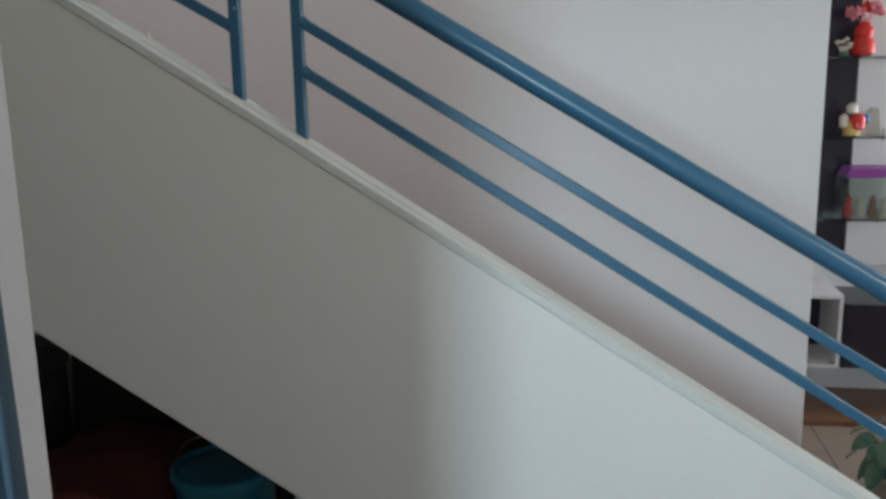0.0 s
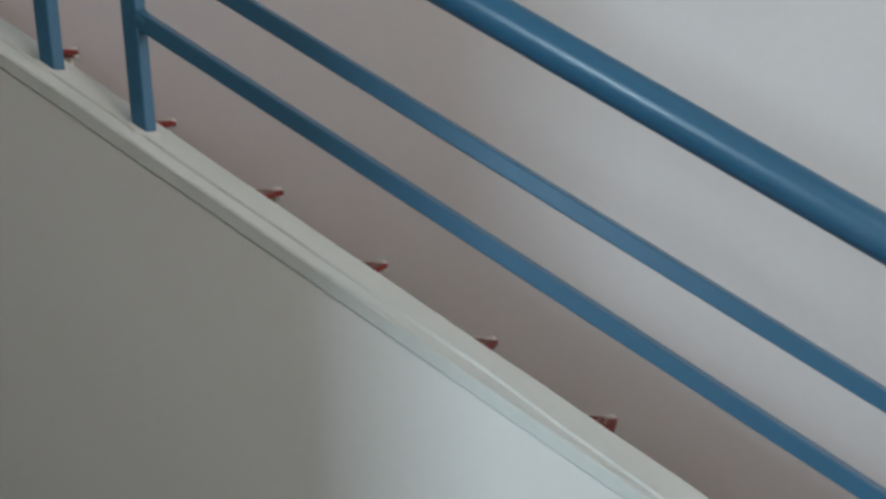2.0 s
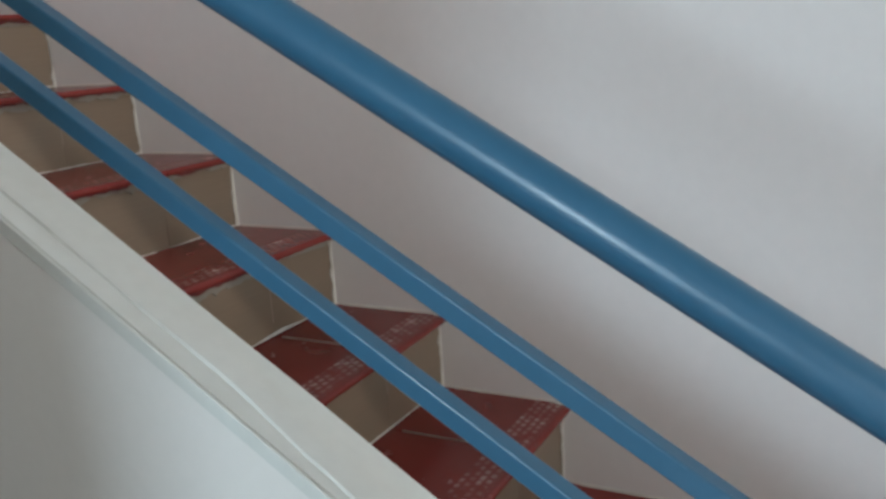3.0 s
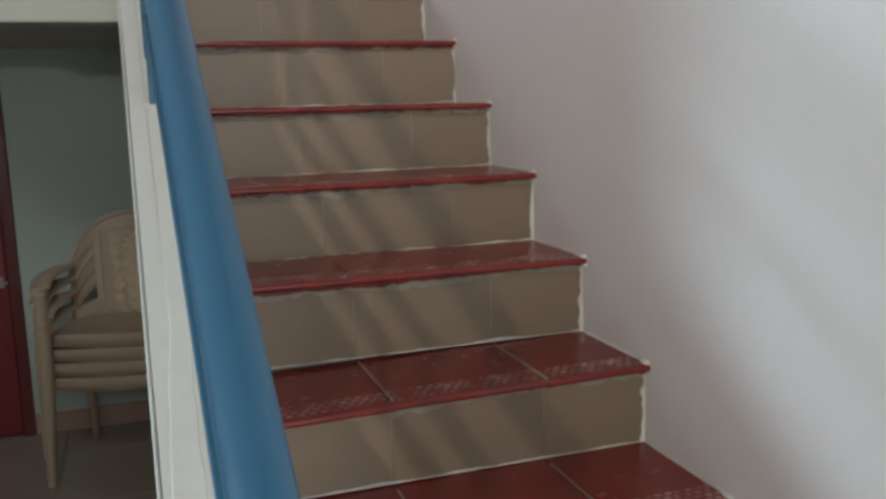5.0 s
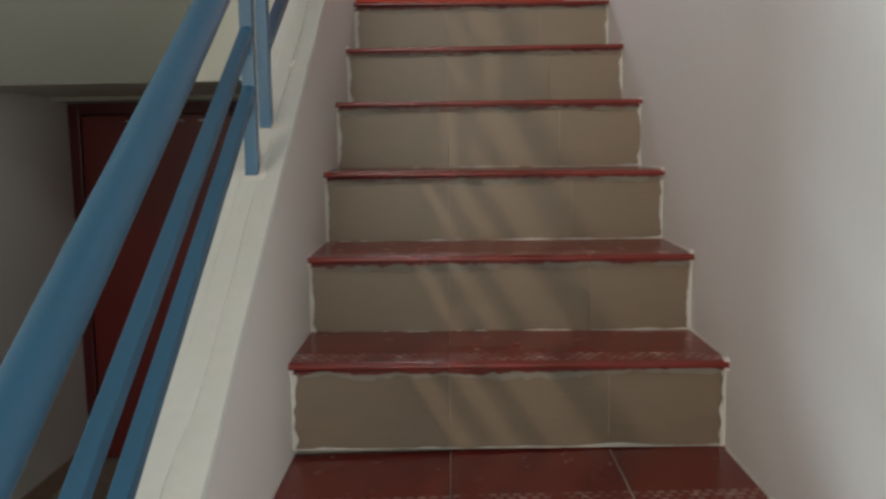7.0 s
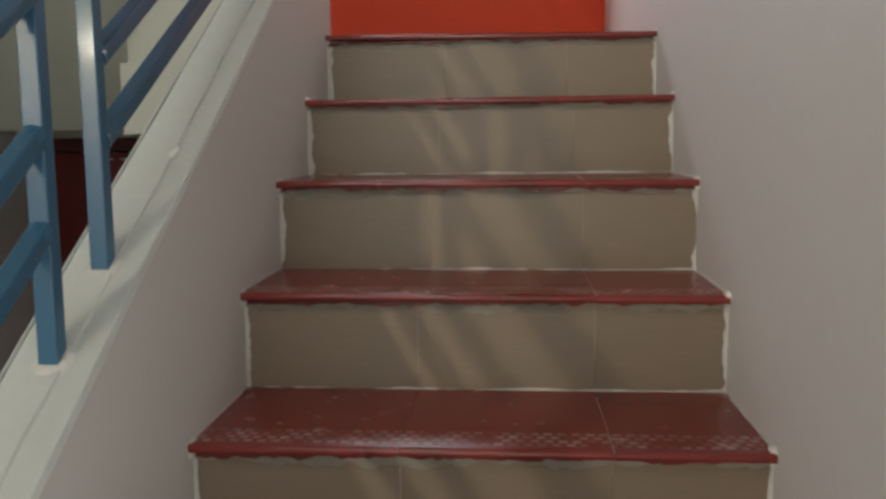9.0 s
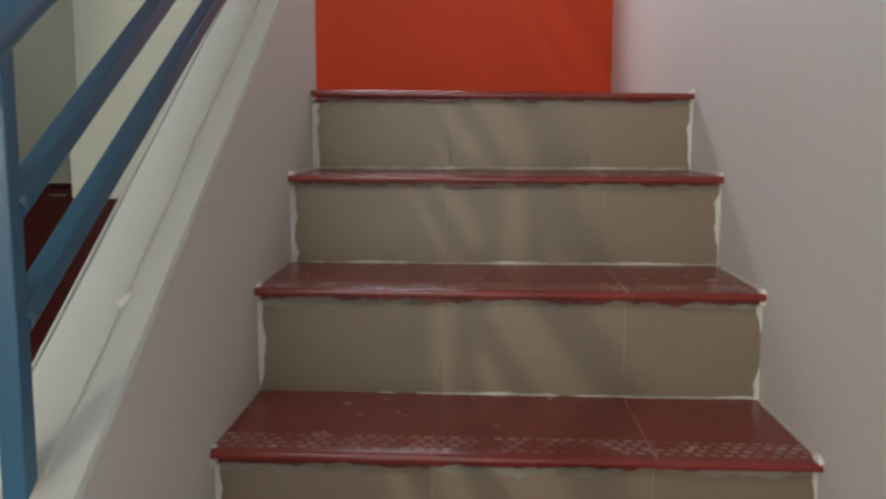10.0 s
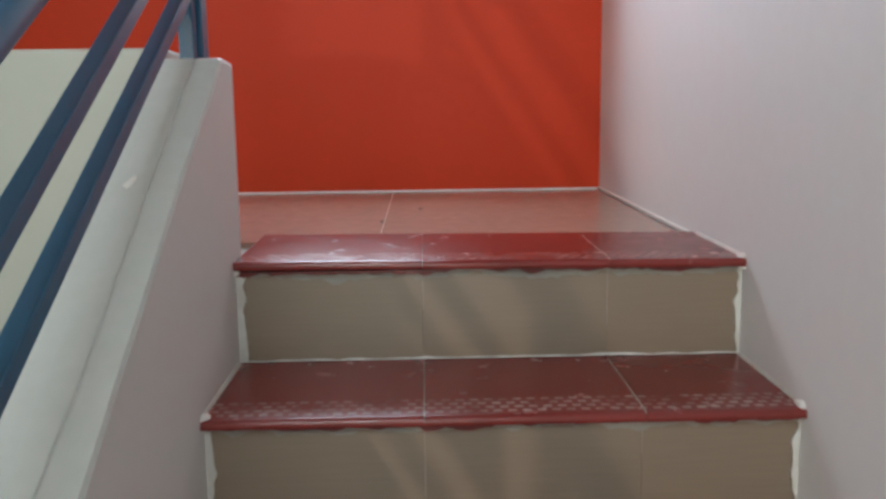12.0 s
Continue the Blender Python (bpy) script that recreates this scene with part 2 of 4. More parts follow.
def tube(bm, points, radius, sides=14, caps=True, flat=1.0):
    """A round bar along a line of points; radius may be one number or one for each point."""
    points = [Vector(p) for p in points]
    rings = []
    for i, p in enumerate(points):
        way = (points[min(i + 1, len(points) - 1)] - points[max(i - 1, 0)]).normalized()
        side = way.cross(Vector((0, 0, 1)) if abs(way.z) < 0.95 else Vector((1, 0, 0))).normalized()
        up = side.cross(way)
        r = radius[i] if isinstance(radius, (list, tuple)) else radius
        rings.append([bm.verts.new(p + r * (math.cos(a) * side + flat * math.sin(a) * up)) for a in (2 * math.pi * k / sides for k in range(sides))])
    for a, b in zip(rings, rings[1:]):
        for k in range(sides):
            bm.faces.new((a[k], a[(k + 1) % sides], b[(k + 1) % sides], b[k]))
    if caps:
        bm.faces.new(rings[0][::-1]), bm.faces.new(rings[-1])


def square_tube(bm, points, half, corner=0.0022):
    """A square hollow section with rounded corners along a line of points."""
    points = [Vector(p) for p in points]
    ring = [(half, corner - half), (half, half - corner), (half - corner * 0.3, half - corner * 0.3), (half - corner, half), (corner - half, half), (corner * 0.3 - half, half - corner * 0.3), (-half, half - corner), (-half, corner - half),
            (corner * 0.3 - half, corner * 0.3 - half), (corner - half, -half), (half - corner, -half), (half - corner * 0.3, corner * 0.3 - half)]
    rings = []
    for i, p in enumerate(points):
        way = (points[min(i + 1, len(points) - 1)] - points[max(i - 1, 0)]).normalized()
        side = way.cross(Vector((0, 0, 1)) if abs(way.z) < 0.95 else Vector((0, 1, 0))).normalized()
        up = side.cross(way)
        rings.append([bm.verts.new(p + a * side + b * up) for a, b in ring])
    for a, b in zip(rings, rings[1:]):
        for k in range(len(ring)):
            bm.faces.new((a[k], a[(k + 1) % len(ring)], b[(k + 1) % len(ring)], b[k]))
    bm.faces.new(rings[0][::-1]), bm.faces.new(rings[-1])


def lathe(bm, profile, sides=24, at=(0, 0, 0)):
    rings = [[bm.verts.new((at[0] + r * math.cos(2 * math.pi * k / sides), at[1] + r * math.sin(2 * math.pi * k / sides), at[2] + z)) for k in range(sides)] for r, z in profile]
    for a, b in zip(rings, rings[1:]):
        for k in range(sides):
            bm.faces.new((a[k], a[(k + 1) % sides], b[(k + 1) % sides], b[k]))
    bm.faces.new(rings[0][::-1]), bm.faces.new(rings[-1])


def soften(bm, width, segments=2, limit=35):
    bmesh.ops.recalc_face_normals(bm, faces=bm.faces)
    edges = [e for e in bm.edges if len(e.link_faces) == 2 and e.calc_face_angle(0) > radians(limit)]
    bmesh.ops.bevel(bm, geom=edges, offset=width, segments=segments, affect="EDGES", profile=0.6, clamp_overlap=True)


def mesh_of(name, bm, material, smooth=False):
    bmesh.ops.recalc_face_normals(bm, faces=bm.faces)
    me = bpy.data.meshes.new(name)
    bm.to_mesh(me)
    bm.free()
    me.materials.append(M[material])
    if smooth:
        for p in me.polygons:
            p.use_smooth = True
        me.set_sharp_from_angle(angle=radians(40))
    return me


def part(name, bm, material, parent, label="", smooth=False):
    ob = new(name, mesh_of(name, bm, material, smooth))
    ob.parent = parent
    if label:
        ob["label"] = label
    return ob


def thing(name, label, category, group="", kind=""):
    return tagged(new(name), label, category, group, kind)


def slab(name, label, category, material, *boxes, bevel=0.0):
    """A piece of the setting made of boxes."""
    bm = bmesh.new()
    for b in boxes:
        box(bm, *b)
    if bevel:
        soften(bm, bevel)
    return tagged(new(name, mesh_of(name, bm, material)), label, category, kind="structure")


rng = random.Random(7)

# ---- setting: floor, walls, ceilings ----
slab("wall_stair", "white painted plaster wall beside the stairs", "wall", "wall", (WIDE, WIDE + 0.15, WALL_END, BACK + 0.15, 0, 5.0), bevel=0.006)
slab("wall_back_lower", "pale green painted wall under the landing, around the door", "wall", "green",
     (-0.640, WIDE, BACK_LOW, BACK_LOW + 0.15, 0, 1.83), (NICHE_X, -0.640, BACK_LOW + 0.10, BACK_LOW + 0.15, 0, 1.83))
slab("wall_back_upper", "bright orange painted wall behind the landing, with a high window opening", "wall", "orange",
     (NICHE_X, WIDE, BACK, BACK + 0.24, 1.96, 2.65), (NICHE_X, WIDE, BACK, BACK + 0.24, 3.25, 5.0), (NICHE_X, -0.22, BACK, BACK + 0.24, 2.65, 3.25), (0.34, WIDE, BACK, BACK + 0.24, 2.65, 3.25))
slab("wall_bedroom", "white painted wall with an open doorway to the bedroom", "wall", "wall",
     (ROOM_X - 0.12, ROOM_X, -1.610, -0.90, 0, 5.0), (ROOM_X - 0.12, NICHE_X, -0.90, BACK_LOW + 0.15, 0, 5.0), (ROOM_X - 0.12, ROOM_X, -5.6, -2.60, 0, 2.13), (ROOM_X - 0.12, ROOM_X, -5.6, -2.60, 2.37, 5.0),
     (ROOM_X - 0.12, ROOM_X, -5.6, -4.52, 2.13, 2.37), (ROOM_X - 0.12, ROOM_X, -4.28, -2.60, 2.13, 2.37), (ROOM_X - 0.12, ROOM_X, -2.60, -1.610, 2.08, 5.0))
slab("wall_front", "white painted front wall with two window openings", "wall", "wall",
     (ROOM_X, 3.5, -5.75, -5.6, 0, 0.75), (ROOM_X, 3.5, -5.75, -5.6, 2.75, 2.95), (ROOM_X, -0.28, -5.75, -5.6, 0.75, 2.75),
     (0.72, 2.05, -5.75, -5.6, 0.75, 2.75), (2.95, 3.5, -5.75, -5.6, 0.75, 2.75))
# the wide opening is added for the upper fill lamp
slab("wall_upper_front", "white painted wall above the hall with an added opening for the fill lamp", "wall", "wall",
     (ROOM_X, -0.90, -3.55, -3.40, 2.95, 5.0), (0.30, 0.975, -3.55, -3.40, 2.95, 5.0), (-0.90, 0.30, -3.55, -3.40, 2.95, 3.55), (-0.90, 0.30, -3.55, -3.40, 4.55, 5.0))
slab("wall_upper_east", "white painted wall above the hall", "wall", "wall", (WIDE, WIDE + 0.15, -3.40, WALL_END, 2.95, 5.0))
slab("wall_living", "white painted far wall of the living room", "wall", "wall", (3.4, 3.55, -5.6, -0.6, 0, 2.95))
slab("wall_living_north", "white painted side wall of the living room", "wall", "wall", (WIDE + 0.15, 3.4, -0.75, -0.6, 0, 2.95))
slab("wall_bedroom_far", "white painted bedroom wall with a window opening", "wall", "wall",
     (-4.7, -4.55, -4.2, -2.03, 0, 2.8), (-4.7, -4.55, -1.53, 0.0, 0, 2.8), (-4.7, -4.55, -2.03, -1.53, 0, 1.35), (-4.7, -4.55, -2.03, -1.53, 2.55, 2.8))
slab("wall_bedroom_side", "white painted bedroom side walls", "wall", "wall", (-4.55, ROOM_X - 0.12, -4.35, -4.2, 0, 2.8), (-4.55, ROOM_X - 0.12, 0.0, 0.15, 0, 2.8))
slab("ceiling", "white painted ceiling", "ceiling", "ceiling",
     (ROOM_X, 3.5, -5.6, -3.40, 2.95, 3.10), (WIDE + 0.15, 3.5, -3.40, -0.6, 2.95, 3.10), (-4.7, ROOM_X - 0.12, -4.35, 0.15, 2.8, 2.95),
     (ROOM_X, WIDE + 0.15, -3.55, BACK + 0.15, 5.0, 5.12))

# unseen slab, added to keep upper light off the left of the beam
slab("ceiling_gallery", "unseen white slab added to shade the left of the landing beam", "ceiling", "ceiling", (ROOM_X, -0.85, -3.40, -1.70, 2.75, 2.94))

FLIGHT_X = 0.545            # near side of the next flight
# landing slab with its cream beam and guard wall in one plane
slab("landing", "concrete landing slab under beige tiles", "landing", "beam", (-FLIGHT_X, WIDE, 0.16, BACK, 1.81, TOP - 0.012), (NICHE_X, -FLIGHT_X, 0.31, BACK, 1.83, TOP - 0.012), (NICHE_X, WIDE, BACK, BACK_LOW, 1.81, 1.95))
bm = bmesh.new()
prism(bm, [(0.045, 1.81), (0.16, 1.81), (0.16, TOP + 0.352), (0.045, TOP + 0.358)], "x", -0.570, -HALF)
soften(bm, 0.006)
tagged(new("guard_wall", mesh_of("guard_wall", bm, "beam")), "cream painted low guard wall along the landing edge", "wall", kind="structure")

# the next flight climbs back over the hall: plastered soffit and side
bm = bmesh.new()
prism(bm, [(0.312, 1.83), (-1.20, 1.83 + 1.51 * 0.64), (-1.20, 3.05), (0.20, 2.38), (0.312, 2.36)], "x", ROOM_X + 0.002, -FLIGHT_X)
soften(bm, 0.006)
tagged(new("upper_flight", mesh_of("upper_flight", bm, "soffit")), "pale grey-green painted underside and side of the next flight of stairs", "stairs", kind="structure")

# half wall beside the steps, with its sloping underside
y_foot = -2.95
COPE_FALL = 0.012
under = -0.511 + TOP
bm = bmesh.new()
prism(bm, [(y_foot, 0.0), (-under / SLOPE, 0.0), (0.045, under + 0.045 * SLOPE), (0.065, under + 0.045 * SLOPE), (0.065, TOP + 0.332), (0.0, TOP + 0.338), (-0.03, COPE - 0.022), (-1.30, COPE - 0.006 - 1.30 * SLOPE), (y_foot, COPE - 0.006 + y_foot * SLOPE + COPE_FALL * (y_foot + 1.30))], "x", -HALF, 0.0)
soften(bm, 0.007)
half_wall = tagged(new("half_wall", mesh_of("half_wall", bm, "string")), "white painted sloping half wall beside the stairs", "wall", kind="structure")


def wavy_strip(bm, x0, x1, y0, y1, lift, thick, seed, wobble=0.004, n=70, aside=0.0, bend=-1.80):
    """A hand-trowelled strip lying on the slope of the half wall."""
    rows = []
    for i in range(n + 1):
        y = y0 + (y1 - y0) * i / n
        a = x0 + wobble * mnoise.noise((seed, y * 5, 0)) + 0.4 * wobble * mnoise.noise((seed, y * 23, 4))
        b = x1 + wobble * mnoise.noise((seed + 9, y * 5, 0)) + 0.4 * wobble * mnoise.noise((seed, y * 23, 8))
        k = min(1.0, max(0.0, (bend - y) / 0.16))
        a, b = a - aside * k * k * (3 - 2 * k), b - aside * k * k * (3 - 2 * k)
        z = COPE - 0.006 + y * SLOPE + COPE_FALL * min(0.0, y + 1.30) + lift + 0.0012 * mnoise.noise((seed, y * 8, 2))
        rows.append([bm.verts.new(p) for p in ((a, y, z - thick), (a + 0.003, y, z), (b - 0.003, y, z), (b, y, z - thick))])
    for p, q in zip(rows, rows[1:]):
        for k in range(3):
            bm.faces.new((p[k], p[k + 1], q[k + 1], q[k]))
    bm.faces.new(rows[0]), bm.faces.new(rows[-1][::-1])


bm = bmesh.new()
wavy_strip(bm, -HALF + 0.001, 0.002, y_foot, -0.035, 0.006, 0.008, 1.0, 0.002)
part("coping", bm, "coping", half_wall, "uneven painted coping")
bm = bmesh.new()
wavy_strip(bm, -0.072, -0.034, y_foot + 0.01, -0.04, 0.0098, 0.006, 3.0, 0.006, 120, 0.014)
part("coping_strip", bm, "coping", half_wall, "raised trowelled strip with rough edges", True)

bm = bmesh.new()
lip = [(y, COPE + y * SLOPE + COPE_FALL * min(0.0, y + 1.30)) for y in (y_foot, -1.30, -0.035)]
prism(bm, [(y, z + 0.001) for y, z in lip] + [(y, z - 0.022) for y, z in reversed(lip)], "x", -HALF - 0.003, -HALF + 0.0008)
soften(bm, 0.0015, 1)
part("coping_lip", bm, "coping", half_wall, "pale painted lip of the coping")

# ---- railing ----
railing = thing("stair_railing", "glossy blue painted steel pipe railing on the half wall", "railing")


def cope_z(y):
    return COPE + y * SLOPE + COPE_FALL * min(0.0, y + 1.30)


def rail_z(y, above):
    """Height of a rail; the upper run rises a little flatter than the steps."""
    fan = {BAR_1: 0.0055, BAR_2: -0.0097, HAND: -0.0225}[above]
    return above + TOP + y * SLOPE - 0.052 * max(0.0, y + 1.215) + fan * min(0.0, y + 1.30)


def rail_x(y):
    return RAIL_X + 0.018 * min(1.2, max(0.0, (-1.30 - y) / 1.30))


BAR_1, BAR_2, HAND = 0.5101, 0.6137, 0.7790
POSTS = (-2.80, -1.365, -1.225, -0.012)
for y in POSTS:
    bm = bmesh.new()
    top = rail_z(y, HAND) - 0.012
    foot = cope_z(y) - 0.01 if y < -0.1 else TOP + 0.32
    square_tube(bm, [(RAIL_X, y, foot), (rail_x(y), y, top)], 0.0118)
    p = part("post", bm, "blue", railing)
    bm = bmesh.new()
    lathe(bm, [(0.026 + rng.uniform(0, 0.004), 0), (0.022, 0.005), (0.0155, 0.008)], 14, (RAIL_X, y, cope_z(y) - 0.002 if y < -0.1 else TOP + 0.325))
    for v in bm.verts:
        v.co.z += (v.co.y - y) * SLOPE * (y < -0.1) + 0.002 * mnoise.noise(v.co * 90)
        v.co.x += 0.003 * mnoise.noise(v.co * 70)
    part("base_grout", bm, "caulk", p, "chipped white grout")
chips = random.Random(3)
for i in range(9):
    z = rail_z(-1.225, BAR_2) - 0.06 + i * 0.022
    bm = bmesh.new()
    a = radians(180)
    c = Vector((RAIL_X - 0.0119, -1.225 + chips.uniform(-0.009, 0.009), z))
    side = Vector((-math.sin(a), math.cos(a), 0)) * chips.uniform(0.0015, 0.0040)
    out, up = Vector((math.cos(a), math.sin(a), 0)) * 0.0006, Vector((0, 0, chips.uniform(0.0008, 0.0028)))
    v = [bm.verts.new(c + sx * side + sz * up + so * out) for sx, sz, so in ((-1, -1, 1), (1, -0.6, 1), (0.8, 1, 1), (-1, 0.7, 1), (-1, -1, -1), (1, -0.6, -1), (0.8, 1, -1), (-1, 0.7, -1))]
    for f in ((0, 1, 2, 3), (7, 6, 5, 4), (0, 4, 5, 1), (1, 5, 6, 2), (2, 6, 7, 3), (3, 7, 4, 0)):
        bm.faces.new([v[k] for k in f])
    part("paint_chip", bm, "blob", [o for o in railing.children if o.name.startswith("post")][2], "white paint chip")
for lo, hi in ((POSTS[0], POSTS[1]), (POSTS[2], POSTS[3])):
    for above in (BAR_1, BAR_2):
        bm = bmesh.new()
        square_tube(bm, [(rail_x(y), y, rail_z(y, above)) for y in (lo, lo + (hi - lo) * 0.15, lo + (hi - lo) * 0.6, hi)], 0.0112)
        bar = part("bar", bm, "blue", railing)
        for y in (lo, hi):
            bm = bmesh.new()
            s = 0.014 if y == lo else -0.014
            tube(bm, [(rail_x(y), y + s * 0.6, rail_z(y + s * 0.6, above)), (rail_x(y), y + s * 1.5, rail_z(y + s * 1.5, above))], [0.0150, 0.0122], 12)
            part("weld", bm, "blue", bar, smooth=True)
bm = bmesh.new()
ys = [-2.86 + i * (2.84 + 0.02) / 12 for i in range(13)]
HR = 0.0248
tube(bm, [(rail_x(-2.93), -2.93, rail_z(-2.86, HAND) - 0.13), (rail_x(-2.93), -2.915, rail_z(-2.86, HAND) - 0.05), (rail_x(-2.9), -2.895, rail_z(-2.86, HAND) - 0.017)] + [(rail_x(y), y, rail_z(y, HAND)) for y in ys], HR, 20)
part("handrail", bm, "blue", railing, "thick round handrail", smooth=True)
bm = bmesh.new()
square_tube(bm, [(RAIL_X, 0.028, TOP + 0.32), (RAIL_X, 0.028, TOP + 0.86)], 0.018)
part("newel_post", bm, "blue", railing)
# stubs of old fixings on the coping
for y, x in ((-1.0131, -0.034), (-0.3124, -0.060)):
    bm = bmesh.new()
    tube(bm, [(x - 0.005, y, cope_z(y) + 0.004), (x + 0.003, y + 0.003, cope_z(y) + 0.011), (x + 0.008, y + 0.005, cope_z(y) + 0.017)], [0.0045, 0.004, 0.0025], 9)
    part("plaster_lump", bm, "blob", half_wall, "small white plaster lump")

# ---- stairs ----
stairs = thing("stairs", "tiled indoor stairs with red treads and brown risers", "stairs", kind="structure")
bm = bmesh.new()
outline = []
for k in range(STEPS - 1, -1, -1):
    y, z = -k * RUN + 0.052, TOP - k * RISE - 0.024
    outline += [(y, z - RISE if k < STEPS - 1 else 0.0), (y, z)]
outline += [(0.16, TOP - 0.014), (0.16, 1.82), (0.045, under + 0.045 * SLOPE), (-under / SLOPE, 0.0)]
prism(bm, outline, "x", 0.0, WIDE)
part("stair_core", bm, "grout", stairs)


def tread_tile(wide, deep, nose=True):
    """A stair tile, 20 mm thick with a round nose; its origin is the left corner of the nose, on top."""
    bm = bmesh.new()
    prof = [(0.006, -0.0145), (0.002, -0.013), (0.0, -0.009), (0.001, -0.0035), (0.004, -0.0007), (0.009, 0.0), (deep, 0.0), (deep, -0.011), (0.034, -0.011), (0.032, -0.0145)]
    if not nose:
        prof = [(0, -0.012), (0.0, -0.001), (0.001, 0), (deep - 0.001, 0), (deep, -0.001), (deep, -0.012)]
    prism(bm, prof, "x", 0.0003, wide - 0.0003)
    return bm


SPLITS = ((0.0, 0.305), (0.305, 0.610), (0.610, WIDE))
tread_mesh = [mesh_of("tread_tile", tread_tile(b - a, RUN + 0.030), "tread", True) for a, b in SPLITS]
riser_mesh = []
for a, b in SPLITS:
    bm = bmesh.new()
    box(bm, 0.0002, b - a - 0.0002, 0, 0.009, 0, RISE - 0.026)
    soften(bm, 0.0006, 1)
    riser_mesh.append(mesh_of("riser_tile", bm, "riser"))


def ragged(bm, x0, x1, y, z0, z1, seed, up=True, thick=0.003, rough=0.007, n=46):
    """A smear of grout on a riser: one straight edge, one ragged edge."""
    rows = []
    for i in range(n + 1):
        x = x0 + (x1 - x0) * i / n
        w = rough * (mnoise.noise((x * 9, seed, 0)) + 0.8 * mnoise.noise((x * 34, seed, 5)) + 0.5 * mnoise.noise((x * 90, seed, 9)))
        a, b = (z0 + min(w, z1 - z0 - 0.002), z1) if not up else (z0, max(z0 + 0.002, z1 + w))
        rows.append([bm.verts.new(p) for p in ((x, y, a), (x, y - thick, a + 0.001), (x, y - thick, b - 0.001), (x, y, b))])
    for p, q in zip(rows, rows[1:]):
        for k in range(3):
            bm.faces.new((p[k], p[k + 1], q[k + 1], q[k]))


def ragged_side(bm, x0, x1, y, z0, z1, seed, left, thick=0.003, rough=0.008, n=22):
    rows = []
    for i in range(n + 1):
        z = z0 + (z1 - z0) * i / n
        w = rough * (mnoise.noise((z * 14, seed, 0)) + 0.9 * mnoise.noise((z * 50, seed, 5)))
        a, b = (x0, x1 + w) if left else (x0 + w, x1)
        rows.append([bm.verts.new(p) for p in ((a, y, z), (a, y - thick, z), (b, y - thick, z), (b, y, z))])
    for p, q in zip(rows, rows[1:]):
        for k in range(3):
            bm.faces.new((p[k], p[k + 1], q[k + 1], q[k]))


